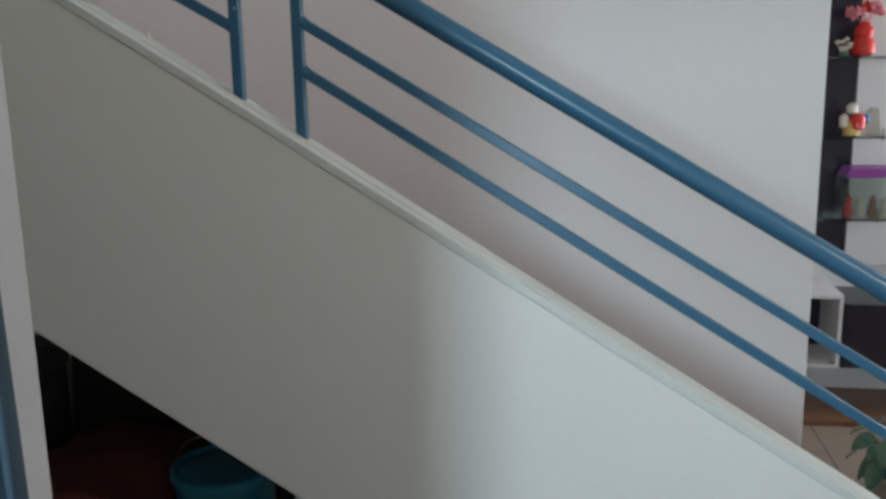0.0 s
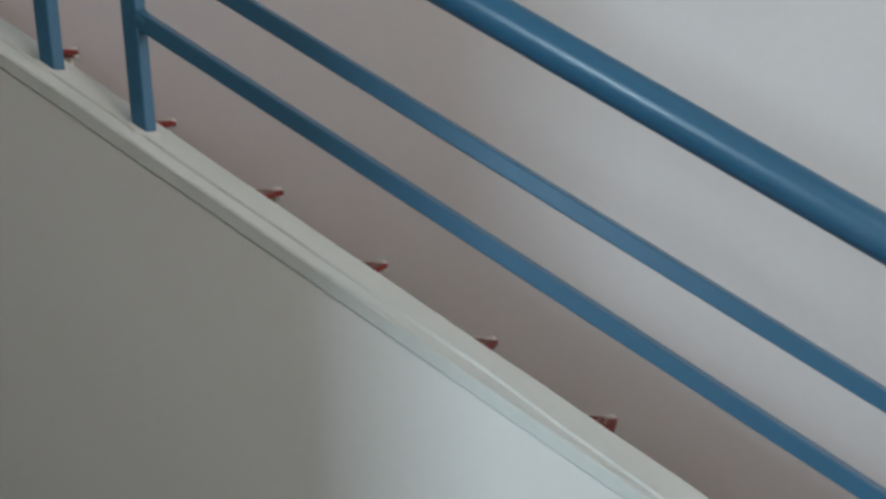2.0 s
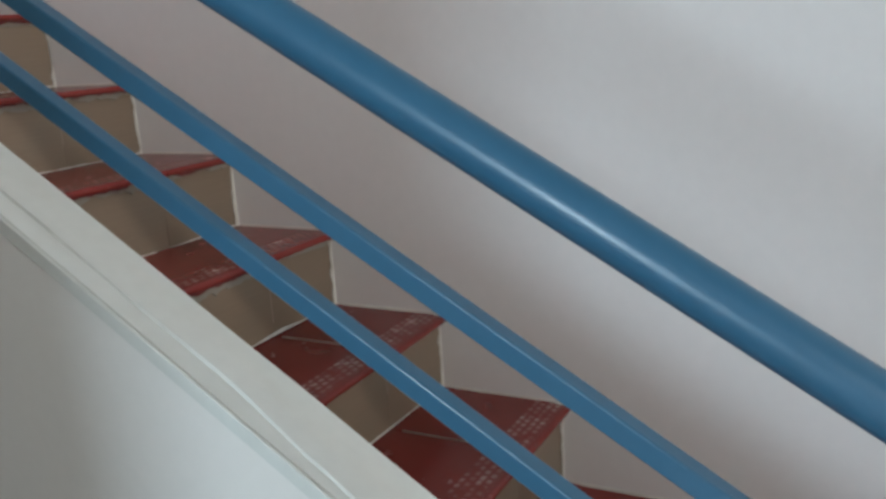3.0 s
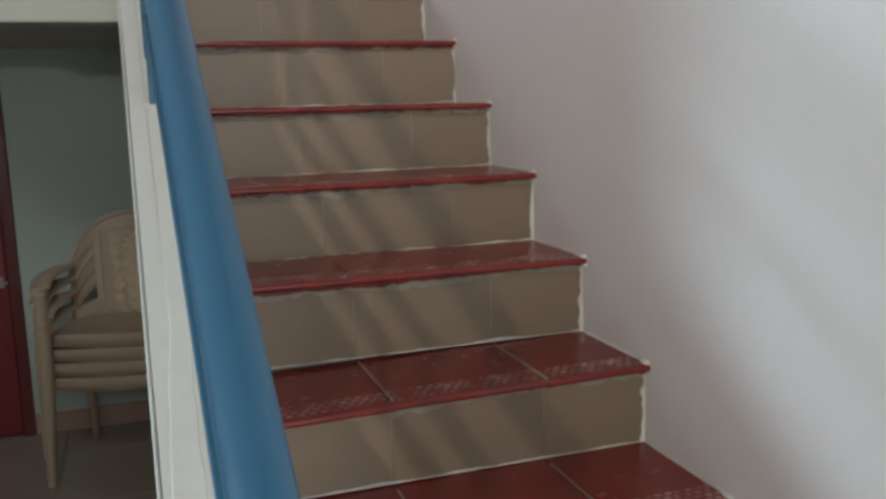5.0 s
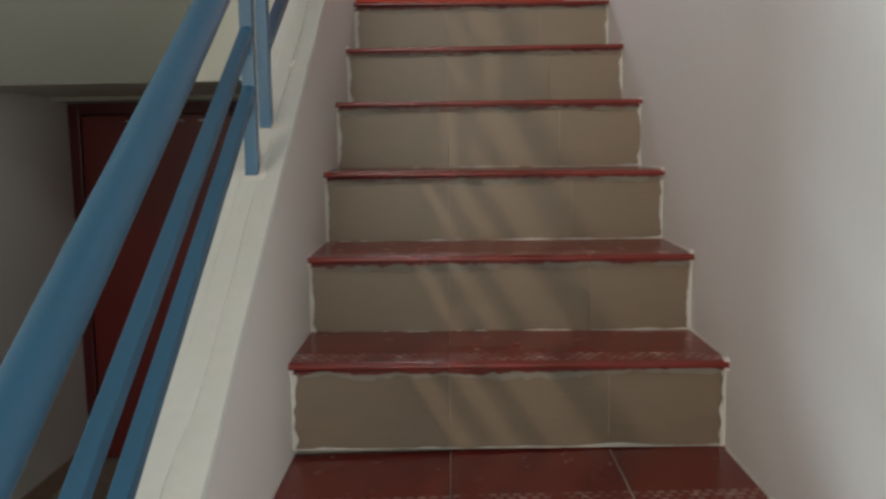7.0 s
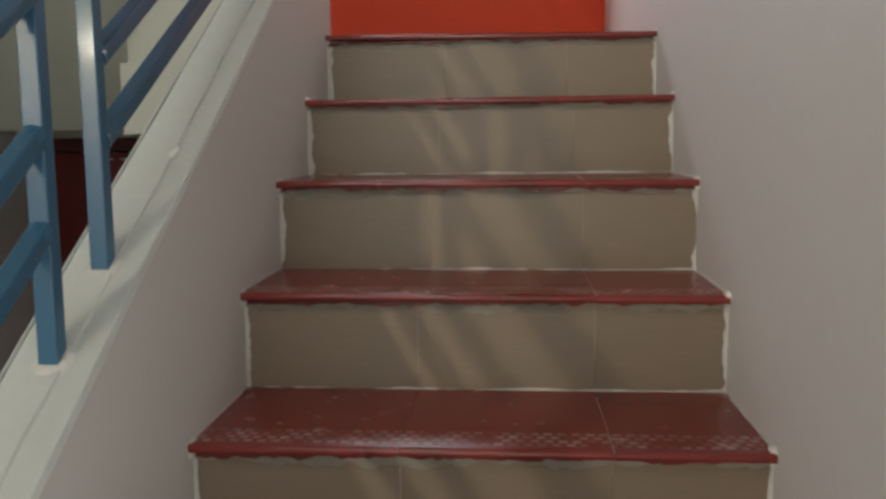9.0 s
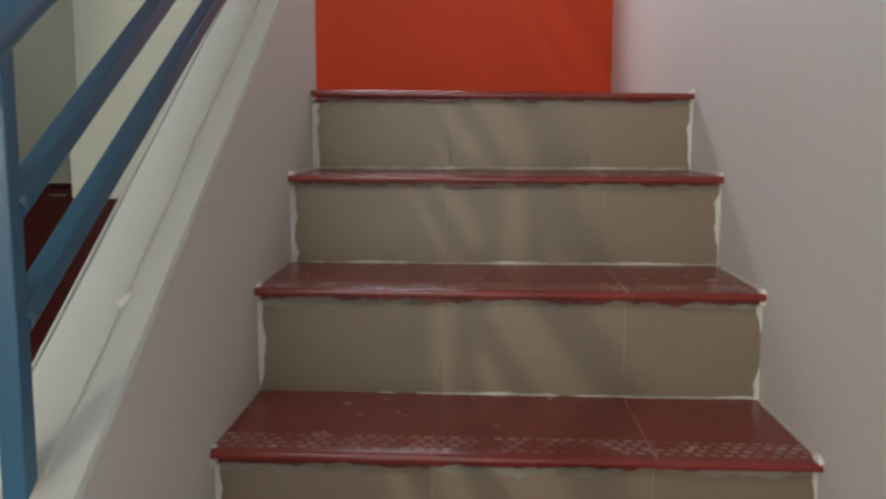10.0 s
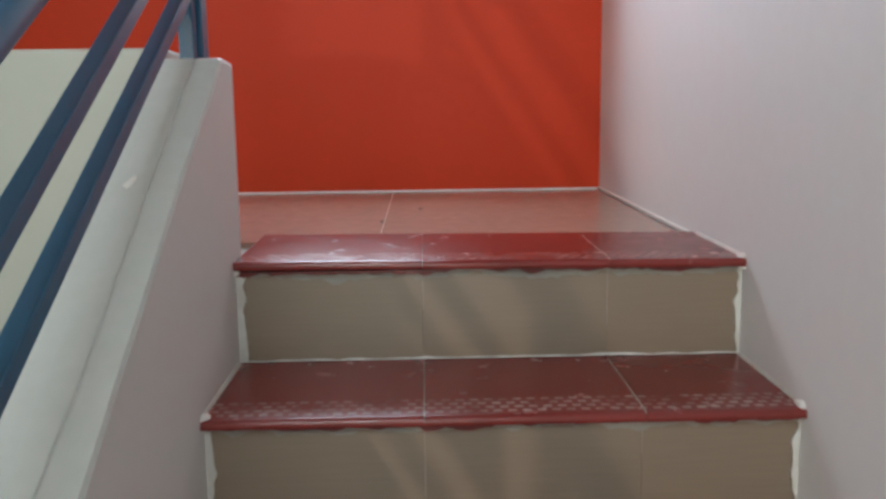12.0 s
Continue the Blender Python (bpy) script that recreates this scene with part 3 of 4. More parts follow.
DY = (-0.0164, 0.0014, -0.0062, -0.0, -0.0091, 0.0042, 0.0139, 0.0145, 0.006, 0.004, 0.0, 0.0)   # hand-built steps differ a little
DZ = (0.0094, 0.0126, 0.0076, -0.0045, -0.0059, -0.0058, -0.0083, -0.0055, -0.012, -0.004, 0.0, 0.0)
TILT = (-0.0059, 0.0015, -0.0031, -0.0044, -0.0041, -0.0059, 0.0128, 0.006, 0.0, 0.0, 0.0, 0.0)   # how far the end at the half wall sags
LEAN = (0.026, 0.019, 0.0126, 0.0097, 0.0094, 0.0067)   # plaster of the half wall swells towards the top steps
for k in range(STEPS):
    y, z = -k * RUN + DY[k], TOP - k * RISE + DZ[k]
    low = TOP - (k + 1) * RISE + (DZ[k + 1] if k + 1 < STEPS else 0.0)
    for i, (a, b) in enumerate(SPLITS):
        t = new("tread_tile", tread_mesh[i])
        t.parent, t.location = stairs, (a, y + rng.uniform(-0.0012, 0.0012), z + rng.uniform(-0.0008, 0.0008) - TILT[k] * (1 - a / WIDE))
        t.rotation_euler.y = -TILT[k] / WIDE
        r = new("riser_tile", riser_mesh[i])
        r.parent, r.location = stairs, (a, y + 0.024 + rng.uniform(-0.001, 0.001), low + 0.001)
        r.scale.z = (z - 0.015 - low) / (RISE - 0.026)
    for x in (0.305, 0.610):
        bm = bmesh.new()
        for a, b, drop in ((0.004, 0.10, 0), (0.10, RUN - 0.004, 0)):
            prism(bm, [(x - 0.0009 + rng.uniform(-0.0004, 0.0004), z - 0.003), (x + 0.0008, z - 0.003), (x + 0.0007, z + 0.0011), (x - 0.0006, z + 0.0011)], "y", y + a, y + b)
        h = rng.uniform(0.3, 0.95)
        prism(bm, [(x - 0.0006, y + 0.0228), (x + 0.0007, y + 0.0228), (x + 0.0007, y + 0.03), (x - 0.0006, y + 0.03)], "z", low + (z - low) * (0.9 - h * 0.85), z - 0.017)
        part("joint_line", bm, "tread_joint", stairs)
    bm = bmesh.new()
    ragged(bm, 0.0, WIDE, y + 0.0238, z - 0.028, z - 0.0125, k * 3.1, up=False, rough=0.010, n=90)
    part("grout_smear", bm, "grout", stairs, "ragged grout under the nosing")
    bm = bmesh.new()
    ragged(bm, 0.004, WIDE - 0.004, y + 0.0235, z - 0.0185, z - 0.012, k * 7.3 + 11, up=False, thick=0.0105, rough=0.0080, n=90)
    part("paint_drip", bm, "drip", stairs, "ragged dark red paint edge")
    bm = bmesh.new()
    ragged(bm, 0.0, WIDE, y + 0.0238, low, low + 0.0035, k * 5.7 + 40, rough=0.004)
    ragged_side(bm, 0.0, 0.004 + (LEAN[k] if k < 6 else 0.0) * 0.35, y + 0.0236, low, z - 0.022, k * 1.7, True)
    ragged_side(bm, WIDE - 0.006, WIDE, y + 0.0236, low, z - 0.022, k * 2.3 + 20, False)
    part("caulk_edge", bm, "caulk", stairs, "hand-smeared white caulk")
    for x in (0.0, WIDE):
        bm = bmesh.new()
        lathe(bm, [(0.006, -0.016), (0.010, -0.004), (0.008, 0.004), (0.002, 0.008)], 9, (x, y + 0.006, z - 0.002))
        for v in bm.verts:
            v.co.y = y + 0.012 + (v.co.y - y - 0.006) * (3.2 if v.co.y > y + 0.006 else 1.0)
            v.co += Vector((0.004, 0.006, 0.004)) * mnoise.noise(v.co * 60 + Vector((k, 0, 0)))
        part("caulk_blob", bm, "blob", stairs)
        bm = bmesh.new()
        s = 1 if x == 0 else -1
        prism(bm, [(x - s * 0.001, z - 0.002), (x + s * 0.0035, z - 0.002), (x + s * 0.0008, z + 0.004), (x - s * 0.001, z + 0.005)], "y", y + 0.012, y + RUN * 0.98)
        for v in bm.verts:
            v.co += Vector((0.003, 0, 0.003)) * mnoise.noise(v.co * 40)
        part("caulk_line", bm, "caulk", stairs)

# landing tiles
for i in range(-6, 3):
    x0, x1 = 0.22 + 0.6 * (i - 1), 0.22 + 0.6 * i
    x0, x1 = max(x0, ROOM_X), min(x1, WIDE)
    if x1 - x0 < 0.02:
        continue
    for y0, y1 in ((RUN + 0.022, 0.62), (0.62, BACK)):
        bm = bmesh.new()
        box(bm, x0 + 0.0004, x1 - 0.0004, y0 + 0.0004 if x0 > -0.2 else max(y0, 0.162), y1 - 0.0004, TOP - 0.0115, TOP - 0.0005)
        part("landing_tile", bm, "land", bpy.data.objects["landing"])
bm = bmesh.new()
for x in (0.22, -0.38, -0.98):
    box(bm, x - 0.0008, x + 0.0008, RUN + 0.03 if x > 0 else 0.17, BACK - 0.006, TOP - 0.004, TOP + 0.0006)
part("tile_joint", bm, "joint", bpy.data.objects["landing"], "pale joint between landing tiles")
for x, y in ((0.300, 0.79), (0.215, 0.56), (0.095, 0.17)):
    bm = bmesh.new()
    lathe(bm, [(0.0035, 0.0), (0.0045, 0.001), (0.0025, 0.0024)], 7, (x, y, TOP - 0.0005 if y > 0.3 else TOP + DZ[0]))
    part("dirt_speck", bm, "shade_dirt", bpy.data.objects["landing"], "dark crumb of dirt")
slab("skirting_landing", "thin white caulk line along the landing walls", "trim", "blob", (ROOM_X, WIDE - 0.006, BACK - 0.004, BACK, TOP, TOP + 0.005), (WIDE - 0.006, WIDE, 0.02, BACK, TOP, TOP + 0.007))

# ---- hall and living room floor ----
floor = slab("floor", "concrete floor bed under the tiles", "floor", "joint", (-4.7, 3.5, -5.75, BACK_LOW + 0.15, -0.20, -0.012))
tile = bmesh.new()
box(tile, 0.0012, 0.5988, 0.0012, 0.5988, -0.012, 0)
soften(tile, 0.001, 1)
tile_mesh = mesh_of("floor_tile", tile, "floor")
for i in range(-8, 6):
    for j in range(-10, 3):
        x, y = 0.1 + i * 0.6, -0.07 + j * 0.6
        if x + 0.6 > 3.4 or x < -4.7 or y < -5.75 or y > 1.2:
            continue
        t = new("floor_tile", tile_mesh)
        t.parent, t.location = floor, (x, y, rng.uniform(-0.0004, 0.0004))

# ---- window and door frames of the openings ----
def window_unit(name, label, across, a0, a1, z0, z1, at, bars=1):
    """A wooden window frame in an opening; across is the axis it runs along."""
    unit = thing(name, label, "window", kind="structure")

    def bit(nm, p0, p1, q0, q1, d0, d1, material="wood"):
        bm = bmesh.new()
        if across == "x":
            box(bm, p0, p1, at + d0, at + d1, q0, q1)
        else:
            box(bm, at + d0, at + d1, p0, p1, q0, q1)
        soften(bm, 0.004, 1)
        part(nm, bm, material, unit)
    w = 0.045
    bit("frame_side", a0, a0 + w, z0, z1, -0.03, 0.03)
    bit("frame_side", a1 - w, a1, z0, z1, -0.03, 0.03)
    bit("frame_head", a0 + w, a1 - w, z1 - w, z1, -0.03, 0.03)
    bit("window_sill", a0 + w, a1 - w, z0, z0 + w, -0.04, 0.04)
    for i in range(bars):
        c = a0 + (a1 - a0) * (i + 1) / (bars + 1)
        bit("mullion", c - 0.02, c + 0.02, z0 + w, z1 - w, -0.02, 0.02)


window_unit("window_1", "wooden framed front window", "x", -0.28, 0.72, 0.75, 2.75, -5.69, 1)
# added frame for the living room fill lamp, out of view
window_unit("window_2", "unseen wooden frame added around the living room fill lamp", "x", 2.05, 2.95, 0.75, 2.75, -5.69, 1)
window_unit("window_3", "small wooden framed ventilator high in the wall", "y", -4.52, -4.28, 2.13, 2.37, ROOM_X - 0.06, 0)
# added frame for the opening of the upper fill lamp, out of view
window_unit("window_6", "unseen wooden frame added around the upper fill lamp", "x", -0.90, 0.30, 3.55, 4.55, -3.48, 1)
window_unit("window_4", "high stair window in the orange wall", "x", -0.22, 0.34, 2.65, 3.25, BACK + 0.225, 0)
window_unit("window_5", "narrow bedroom window", "y", -2.03, -1.53, 1.35, 2.55, -4.64, 0)

# painted jamb of the bedroom doorway
slab("door_frame_bedroom", "off-white painted frame of the bedroom doorway", "door frame", "jamb",
     (ROOM_X - 0.128, ROOM_X + 0.008, -1.627, -1.613, 0, 2.062), (ROOM_X - 0.128, ROOM_X + 0.008, -2.597, -2.583, 0, 2.062), (ROOM_X - 0.128, ROOM_X + 0.008, -2.583, -1.627, 2.062, 2.077), bevel=0.003)

# teal curtain gathered against the jamb, on a rod
curtain = thing("curtain", "dark teal and navy cloth curtain gathered beside the doorway", "curtain")
bm = bmesh.new()
cols, rows = 40, 14
grid = []
for j in range(rows + 1):
    z = 0.03 + 2.10 * j / rows
    line = []
    for i in range(cols + 1):
        u = i / cols
        y = -1.746 + 0.34 * u + 0.006 * mnoise.noise((u * 3, z, 1))
        x = ROOM_X - 0.195 + 0.026 * math.sin(u * 2 * math.pi * 6 + 0.5 * mnoise.noise((u * 2, z * 1.2, 5))) + 0.01 * mnoise.noise((u * 4, z * 2, 3))
        line.append(bm.verts.new((x, y, z)))
    grid.append(line)
for a, b in zip(grid, grid[1:]):
    for i in range(cols):
        bm.faces.new((a[i], a[i + 1], b[i + 1], b[i]))
cloth = part("cloth", bm, "curtain", curtain, smooth=True)
cloth.modifiers.new("thickness", "SOLIDIFY").thickness = 0.003
bm = bmesh.new()
tube(bm, [(ROOM_X - 0.195, -2.72, 2.14), (ROOM_X - 0.195, -1.30, 2.14)], 0.011, 12)
part("rod", bm, "steel", curtain, smooth=True)
for y in (-2.70, -1.32):
    bm = bmesh.new()
    box(bm, ROOM_X - 0.21, ROOM_X - 0.118, y - 0.01, y + 0.01, 2.125, 2.155)
    soften(bm, 0.003, 1)
    part("bracket", bm, "steel", curtain)

# ---- maroon door under the landing ----
door = thing("door_1", "closed dark maroon painted door with steel latch", "door", kind="structure")
DX0, DX1, DTOP = NICHE_X, -0.640, 1.808
for name, b in (("frame_side", (DX0, DX0 + 0.055, 0, DTOP)), ("frame_side", (DX1 - 0.055, DX1, 0, DTOP)), ("frame_head", (DX0 + 0.055, DX1 - 0.055, DTOP - 0.055, DTOP))):
    bm = bmesh.new()
    box(bm, b[0], b[1], BACK_LOW - 0.014, BACK_LOW + 0.09, b[2], b[3])
    soften(bm, 0.005)
    part(name, bm, "frame", door)
bm = bmesh.new()
box(bm, DX0 + 0.058, DX1 - 0.058, BACK_LOW + 0.006, BACK_LOW + 0.044, 0.008, DTOP - 0.060)
soften(bm, 0.003, 1)
leaf = part("door_leaf", bm, "door", door)
yf = BACK_LOW + 0.006
bm = bmesh.new()
box(bm, -0.773, -0.737, yf - 0.006, yf, 0.86, 1.02)
soften(bm, 0.003, 1)
tube(bm, [(-0.755, yf - 0.006, 0.90), (-0.755, yf - 0.03, 0.905), (-0.755, yf - 0.032, 0.985), (-0.755, yf - 0.006, 0.99)], 0.007, 10)
part("door_handle", bm, "steel", leaf, "worn steel pull handle", True)
bm = bmesh.new()
box(bm, -0.785, -0.712, yf - 0.005, yf, 0.725, 0.775)
tube(bm, [(-0.84, yf - 0.014, 0.75), (-0.685, yf - 0.014, 0.75)], 0.006, 10)
tube(bm, [(-0.755, yf - 0.014, 0.75), (-0.755, yf - 0.045, 0.735)], 0.005, 8)
part("sliding_bolt", bm, "steel", leaf, "steel sliding bolt", True)
bm = bmesh.new()
box(bm, -0.899, -0.859, yf - 0.004, yf, 1.198, 1.212)
tube(bm, [(-0.879, yf - 0.004, 1.205), (-0.879, yf - 0.016, 1.205)], 0.006, 10)
part("peg", bm, "steel", leaf)
bm = bmesh.new()
tube(bm, [(-0.975, yf, 0.50), (-0.975, yf - 0.012, 0.50)], 0.007, 10)
part("screw_head", bm, "steel", leaf)
for z in (1.635, 1.590):
    bm = bmesh.new()
    box(bm, -0.737, -0.703, yf - 0.002, yf, z, z + 0.042)
    part("sticker", bm, "paper", leaf, "faded paper sticker")
bm = bmesh.new()
for x0, x1 in ((-1.29, -1.22), (-1.19, -1.165), (-1.10, -1.00), (-0.93, -0.84)):
    box(bm, x0, x1, yf - 0.0015, yf, DTOP - 0.092, DTOP - 0.087)
part("paint_chips", bm, "caulk", leaf, "pale paint chips along the top")

slab("baseboard", "beige tile skirting along the wall under the landing", "baseboard", "land", (-0.640, WIDE, BACK_LOW - 0.010, BACK_LOW - 0.001, 0.0, 0.10), (ROOM_X, ROOM_X + 0.010, -1.605, -0.90, 0.0, 0.10), (NICHE_X, NICHE_X + 0.010, -0.895, BACK_LOW - 0.02, 0.0, 0.10))


# ---- stack of plastic armchairs ----
def armchair():
    chair = thing("plastic_armchair", "tan moulded plastic armchair with a flower-patterned back, stacked under the landing", "chair", "stacked plastic chairs")
    # seat: dished shell with a turned-down rim
    bm = bmesh.new()
    n = 16
    rows = []
    for j in range(n + 1):
        v = j / n
        row = []
        for i in range(n + 1):
            u = i / n * 2 - 1
            wide = 0.235 + 0.025 * (1 - v)
            x = u * wide
            y = -0.235 + 0.43 * v + (0.02 * u * u if v < 0.15 else 0)
            z = 0.425 - 0.018 * (1 - u * u) * math.sin(math.pi * min(1, v * 1.1)) - 0.012 * v
            row.append(bm.verts.new((x, y, z)))
        rows.append(row)
    for a, b in zip(rows, rows[1:]):
        for i in range(n):
            bm.faces.new((a[i], a[i + 1], b[i + 1], b[i]))
    rim = [e for e in bm.edges if e.is_boundary]
    ext = bmesh.ops.extrude_edge_only(bm, edges=rim)
    low = [g for g in ext["geom"] if isinstance(g, bmesh.types.BMVert)]
    for v in low:
        v.co.z -= 0.045 + 0.014 * math.cos(v.co.x / 0.25 * math.pi / 2)
        v.co.x *= 1.02
    seat = part("seat", bm, "chair", chair, smooth=True)
    seat.modifiers.new("thickness", "SOLIDIFY").thickness = 0.004
    # back: bowed shell with an arched top; raised rim and flowers
    bm = bmesh.new()
    cols, rws = 28, 14
    grid = []

    def back_point(u, v, out=0.0):
        ang = u * 1.12
        r = 0.262 + 0.018 * v
        top = 0.845 - 0.20 * abs(u) ** 2.6
        z = 0.405 + (top - 0.405) * v
        return Vector(((r + out) * math.sin(ang), -0.035 + (r + out) * math.cos(ang) * 0.92 + 0.045 * v, z))
    for j in range(rws + 1):
        grid.append([bm.verts.new(back_point(i / cols * 2 - 1, j / rws)) for i in range(cols + 1)])
    for j in range(rws):
        for i in range(cols):
            u = (i + 0.5) / cols * 2 - 1
            v = (j + 0.5) / rws
            slot = 0.56 < abs(u) < 0.93 and 0.22 < v < 0.80 
            if not slot:
                bm.faces.new((grid[j][i], grid[j][i + 1], grid[j + 1][i + 1], grid[j + 1][i]))
    back = part("backrest", bm, "chair", chair, smooth=True)
    back.modifiers.new("thickness", "SOLIDIFY").thickness = 0.006
    bm = bmesh.new()
    tube(bm, [back_point(i / 40 * 2 - 1, 1.0) for i in range(41)], 0.0115, 9)
    part("back_rim", bm, "chair", back, smooth=True)
    for s in (-1, 1):
        bm = bmesh.new()
        tube(bm, [back_point(s * 0.50, v / 8 * 0.9, -0.004) for v in range(9)], 0.008, 8)
        part("back_rib", bm, "chair", back, smooth=True)
    for fu, fv, size in ((0.0, 0.70, 0.052), (0.05, 0.34, 0.046), (-0.30, 0.78, 0.030), (0.30, 0.74, 0.030), (-0.24, 0.30, 0.028), (0.30, 0.28, 0.028), (-0.13, 0.50, 0.026), (0.18, 0.52, 0.026)):
        bm = bmesh.new()
        c = back_point(fu, fv, -0.008)
        size *= 1.3
        for p in range(9):
            a = p / 9 * 2 * math.pi
            tip = c + Vector((math.cos(a) * size, 0.0, math.sin(a) * size))
            mid = c + Vector((math.cos(a) * size * 0.55, -0.004, math.sin(a) * size * 0.55))
            tube(bm, [c, mid, tip], [size * 0.10, size * 0.20, size * 0.05], 6)
        tube(bm, [c, c + Vector((0, -0.008, 0))], [size * 0.24, size * 0.14], 8)
        part("flower_relief", bm, "chair_back", back, "raised flower, worn pale", smooth=True)
    for s in (-1, 1):
        # arm: broad flat band from the back to the front leg
        bm = bmesh.new()
        path = [back_point(s * 0.97, 0.93), Vector((s * 0.262, 0.02, 0.650)), Vector((s * 0.268, -0.10, 0.648)), Vector((s * 0.265, -0.20, 0.640)), Vector((s * 0.262, -0.245, 0.615)), Vector((s * 0.258, -0.255, 0.56))]
        tube(bm, path, [0.026, 0.036, 0.040, 0.040, 0.038, 0.034], 12, flat=0.45)
        part("armrest", bm, "chair", chair, smooth=True)
        bm = bmesh.new()
        a = [(s * 0.258, -0.250, 0.60), (s * 0.262, -0.255, 0.42), (s * 0.268, -0.262, 0.20), (s * 0.276, -0.272, 0.0)]
        tube(bm, a, [0.036, 0.040, 0.034, 0.024], 12, flat=0.62)
        part("leg", bm, "chair", chair, smooth=True)
        bm = bmesh.new()
        a = [(s * 0.215, 0.165, 0.42), (s * 0.228, 0.205, 0.20), (s * 0.238, 0.235, 0.0)]
        tube(bm, a, [0.030, 0.025, 0.020], 10, flat=0.7)
        part("leg", bm, "chair", chair, smooth=True)
    return chair


first = armchair()
first.matrix_basis = pose(-0.180, 0.95, 0.0, 0, 0, -13) @ Matrix.Scale(1.04, 4)
for i, (dx, dy, turn) in enumerate(((0.003, 0.006, 4.6), (-0.004, 0.010, 3.5), (0.002, 0.016, 4.2))):
    copy_thing(first, pose(-0.180 + dx, 0.95 + dy, 0.060 * (i + 1), 0, 0, turn - 17))

# ---- stored things under the stairs ----
bucket = thing("plastic_drum", "blue plastic water drum stored under the stairs", "drum")
bm = bmesh.new()
lathe(bm, [(0.105, 0.0), (0.118, 0.01), (0.130, 0.25), (0.136, 0.27), (0.132, 0.29), (0.140, 0.56), (0.150, 0.575), (0.150, 0.60), (0.140, 0.605), (0.137, 0.59)], 32, (0.27, -0.985, 0))
part("body", bm, "drum", bucket, smooth=True)
bm = bmesh.new()
tube(bm, [(0.27 + 0.15 * math.cos(a) * 0.2, -0.985 + 0.155 * math.cos(a), 0.585 + 0.10 * math.sin(a)) for a in (math.pi * k / 14 for k in range(15))], 0.0025, 6)
part("wire_handle", bm, "steel", bucket, "thin bent wire handle", smooth=True)

bundle = thing("cloth_bundle", "dark red cloth bundle stored under the stairs", "bundle")
bm = bmesh.new()
bmesh.ops.create_icosphere(bm, subdivisions=4, radius=0.5)
for v in bm.verts:
    p = v.co.copy()
    k = max(abs(p.x), abs(p.y), abs(p.z))
    p = p.lerp(p * (0.42 / max(k, 0.01)), 0.55)
    p += p.normalized() * (0.05 * mnoise.noise(p * 4) + 0.022 * mnoise.noise(p * 13))
    v.co = Vector((0.36 + p.x * 0.66, -0.60 + p.y * 0.62, 0.30 + p.z * 0.66))
    v.co.z = max(v.co.z, 0.001)
part("cloth", bm, "red_cloth", bundle, smooth=True)

trunk = thing("steel_trunk", "dark grey steel trunk standing under the stairs", "trunk")
bm = bmesh.new()
box(bm, 0.12, 0.78, -0.21, 0.27, 0.0, 0.70)
soften(bm, 0.012)
part("body", bm, "grey_box", trunk)
bm = bmesh.new()
box(bm, 0.11, 0.79, -0.22, 0.28, 0.703, 0.80)
soften(bm, 0.014)
part("lid", bm, "grey_box", trunk)
for y in (-0.10, 0.14):
    bm = bmesh.new()
    box(bm, 0.100, 0.118, y - 0.02, y + 0.02, 0.66, 0.74)
    soften(bm, 0.003, 1)
    part("clasp", bm, "steel", trunk)

# near-black sheet added in front of the lit wall to deepen the recess shade
board = thing("plywood_board", "near-black sheet added to stand in for shade under the stairs", "board")
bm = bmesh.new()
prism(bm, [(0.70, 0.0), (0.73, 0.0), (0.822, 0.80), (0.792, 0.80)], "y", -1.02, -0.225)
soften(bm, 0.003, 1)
part("sheet", bm, "shade_dirt", board)

# ---- living room: wall unit with glass shelves ----
UP, ASIDE = 0.085, -0.048    # how the unit hangs
UX = 2.62     # face of the wall panels
slab("unit_back_wall", "low white partition behind the wall unit", "wall", "wall", (2.66, 2.80, -4.9, -2.2, 0, 2.95))
unit = thing("wall_unit", "black and white laminate display unit with floating cabinet", "wall unit")
for name, y0, y1, z0, z1, material, lab in (("panel", -3.232, -2.55, 0.66, 2.35, "black", "black glossy panel"), ("panel", -4.3, -3.236, 0.60, 2.35, "white", "white laminate panel")):
    bm = bmesh.new()
    box(bm, UX, UX + 0.036, y0, y1, z0, z1)
    soften(bm, 0.002, 1)
    part(name, bm, material, unit, lab)
bm = bmesh.new()
box(bm, 2.30, 2.655, -4.30, -3.165, 0.170, 0.482)
soften(bm, 0.003, 1)
part("cabinet_body", bm, "black", unit, "dark purple-black cabinet")
bm = bmesh.new()
box(bm, 2.32, 2.655, -2.63, -2.60, 0.18, 0.52)
part("cabinet_end", bm, "white", unit)
for z0, z1 in ((0.165, 0.180), (0.505, 0.522)):
    bm = bmesh.new()
    box(bm, 2.31, 2.655, -3.160, -2.63, z0, z1)
    part("niche_shelf", bm, "white", unit, "white edged open niche")
bm = bmesh.new()
box(bm, 2.31, 2.655, -3.160, -3.143, 0.182, 0.503)
part("niche_side", bm, "white", unit)
bm = bmesh.new()
box(bm, 2.63, 2.655, -3.140, -2.635, 0.182, 0.503)
part("niche_back", bm, "black", unit)
SH = (1.615, 1.255, 0.868)
for z in SH:
    bm = bmesh.new()
    box(bm, 2.40, UX - 0.001, -3.36 if z > 1 else -3.46, -2.90, z - 0.010, z)
    soften(bm, 0.002, 1)
    part("glass_shelf", bm, "glass", unit, "grey-green glass shelf")
    bm = bmesh.new()
    tube(bm, [(2.50, -3.335, z - 0.03), (2.50, -3.335, z + 0.03)], 0.006, 8)
    part("shelf_clip", bm, "steel", unit, smooth=True)

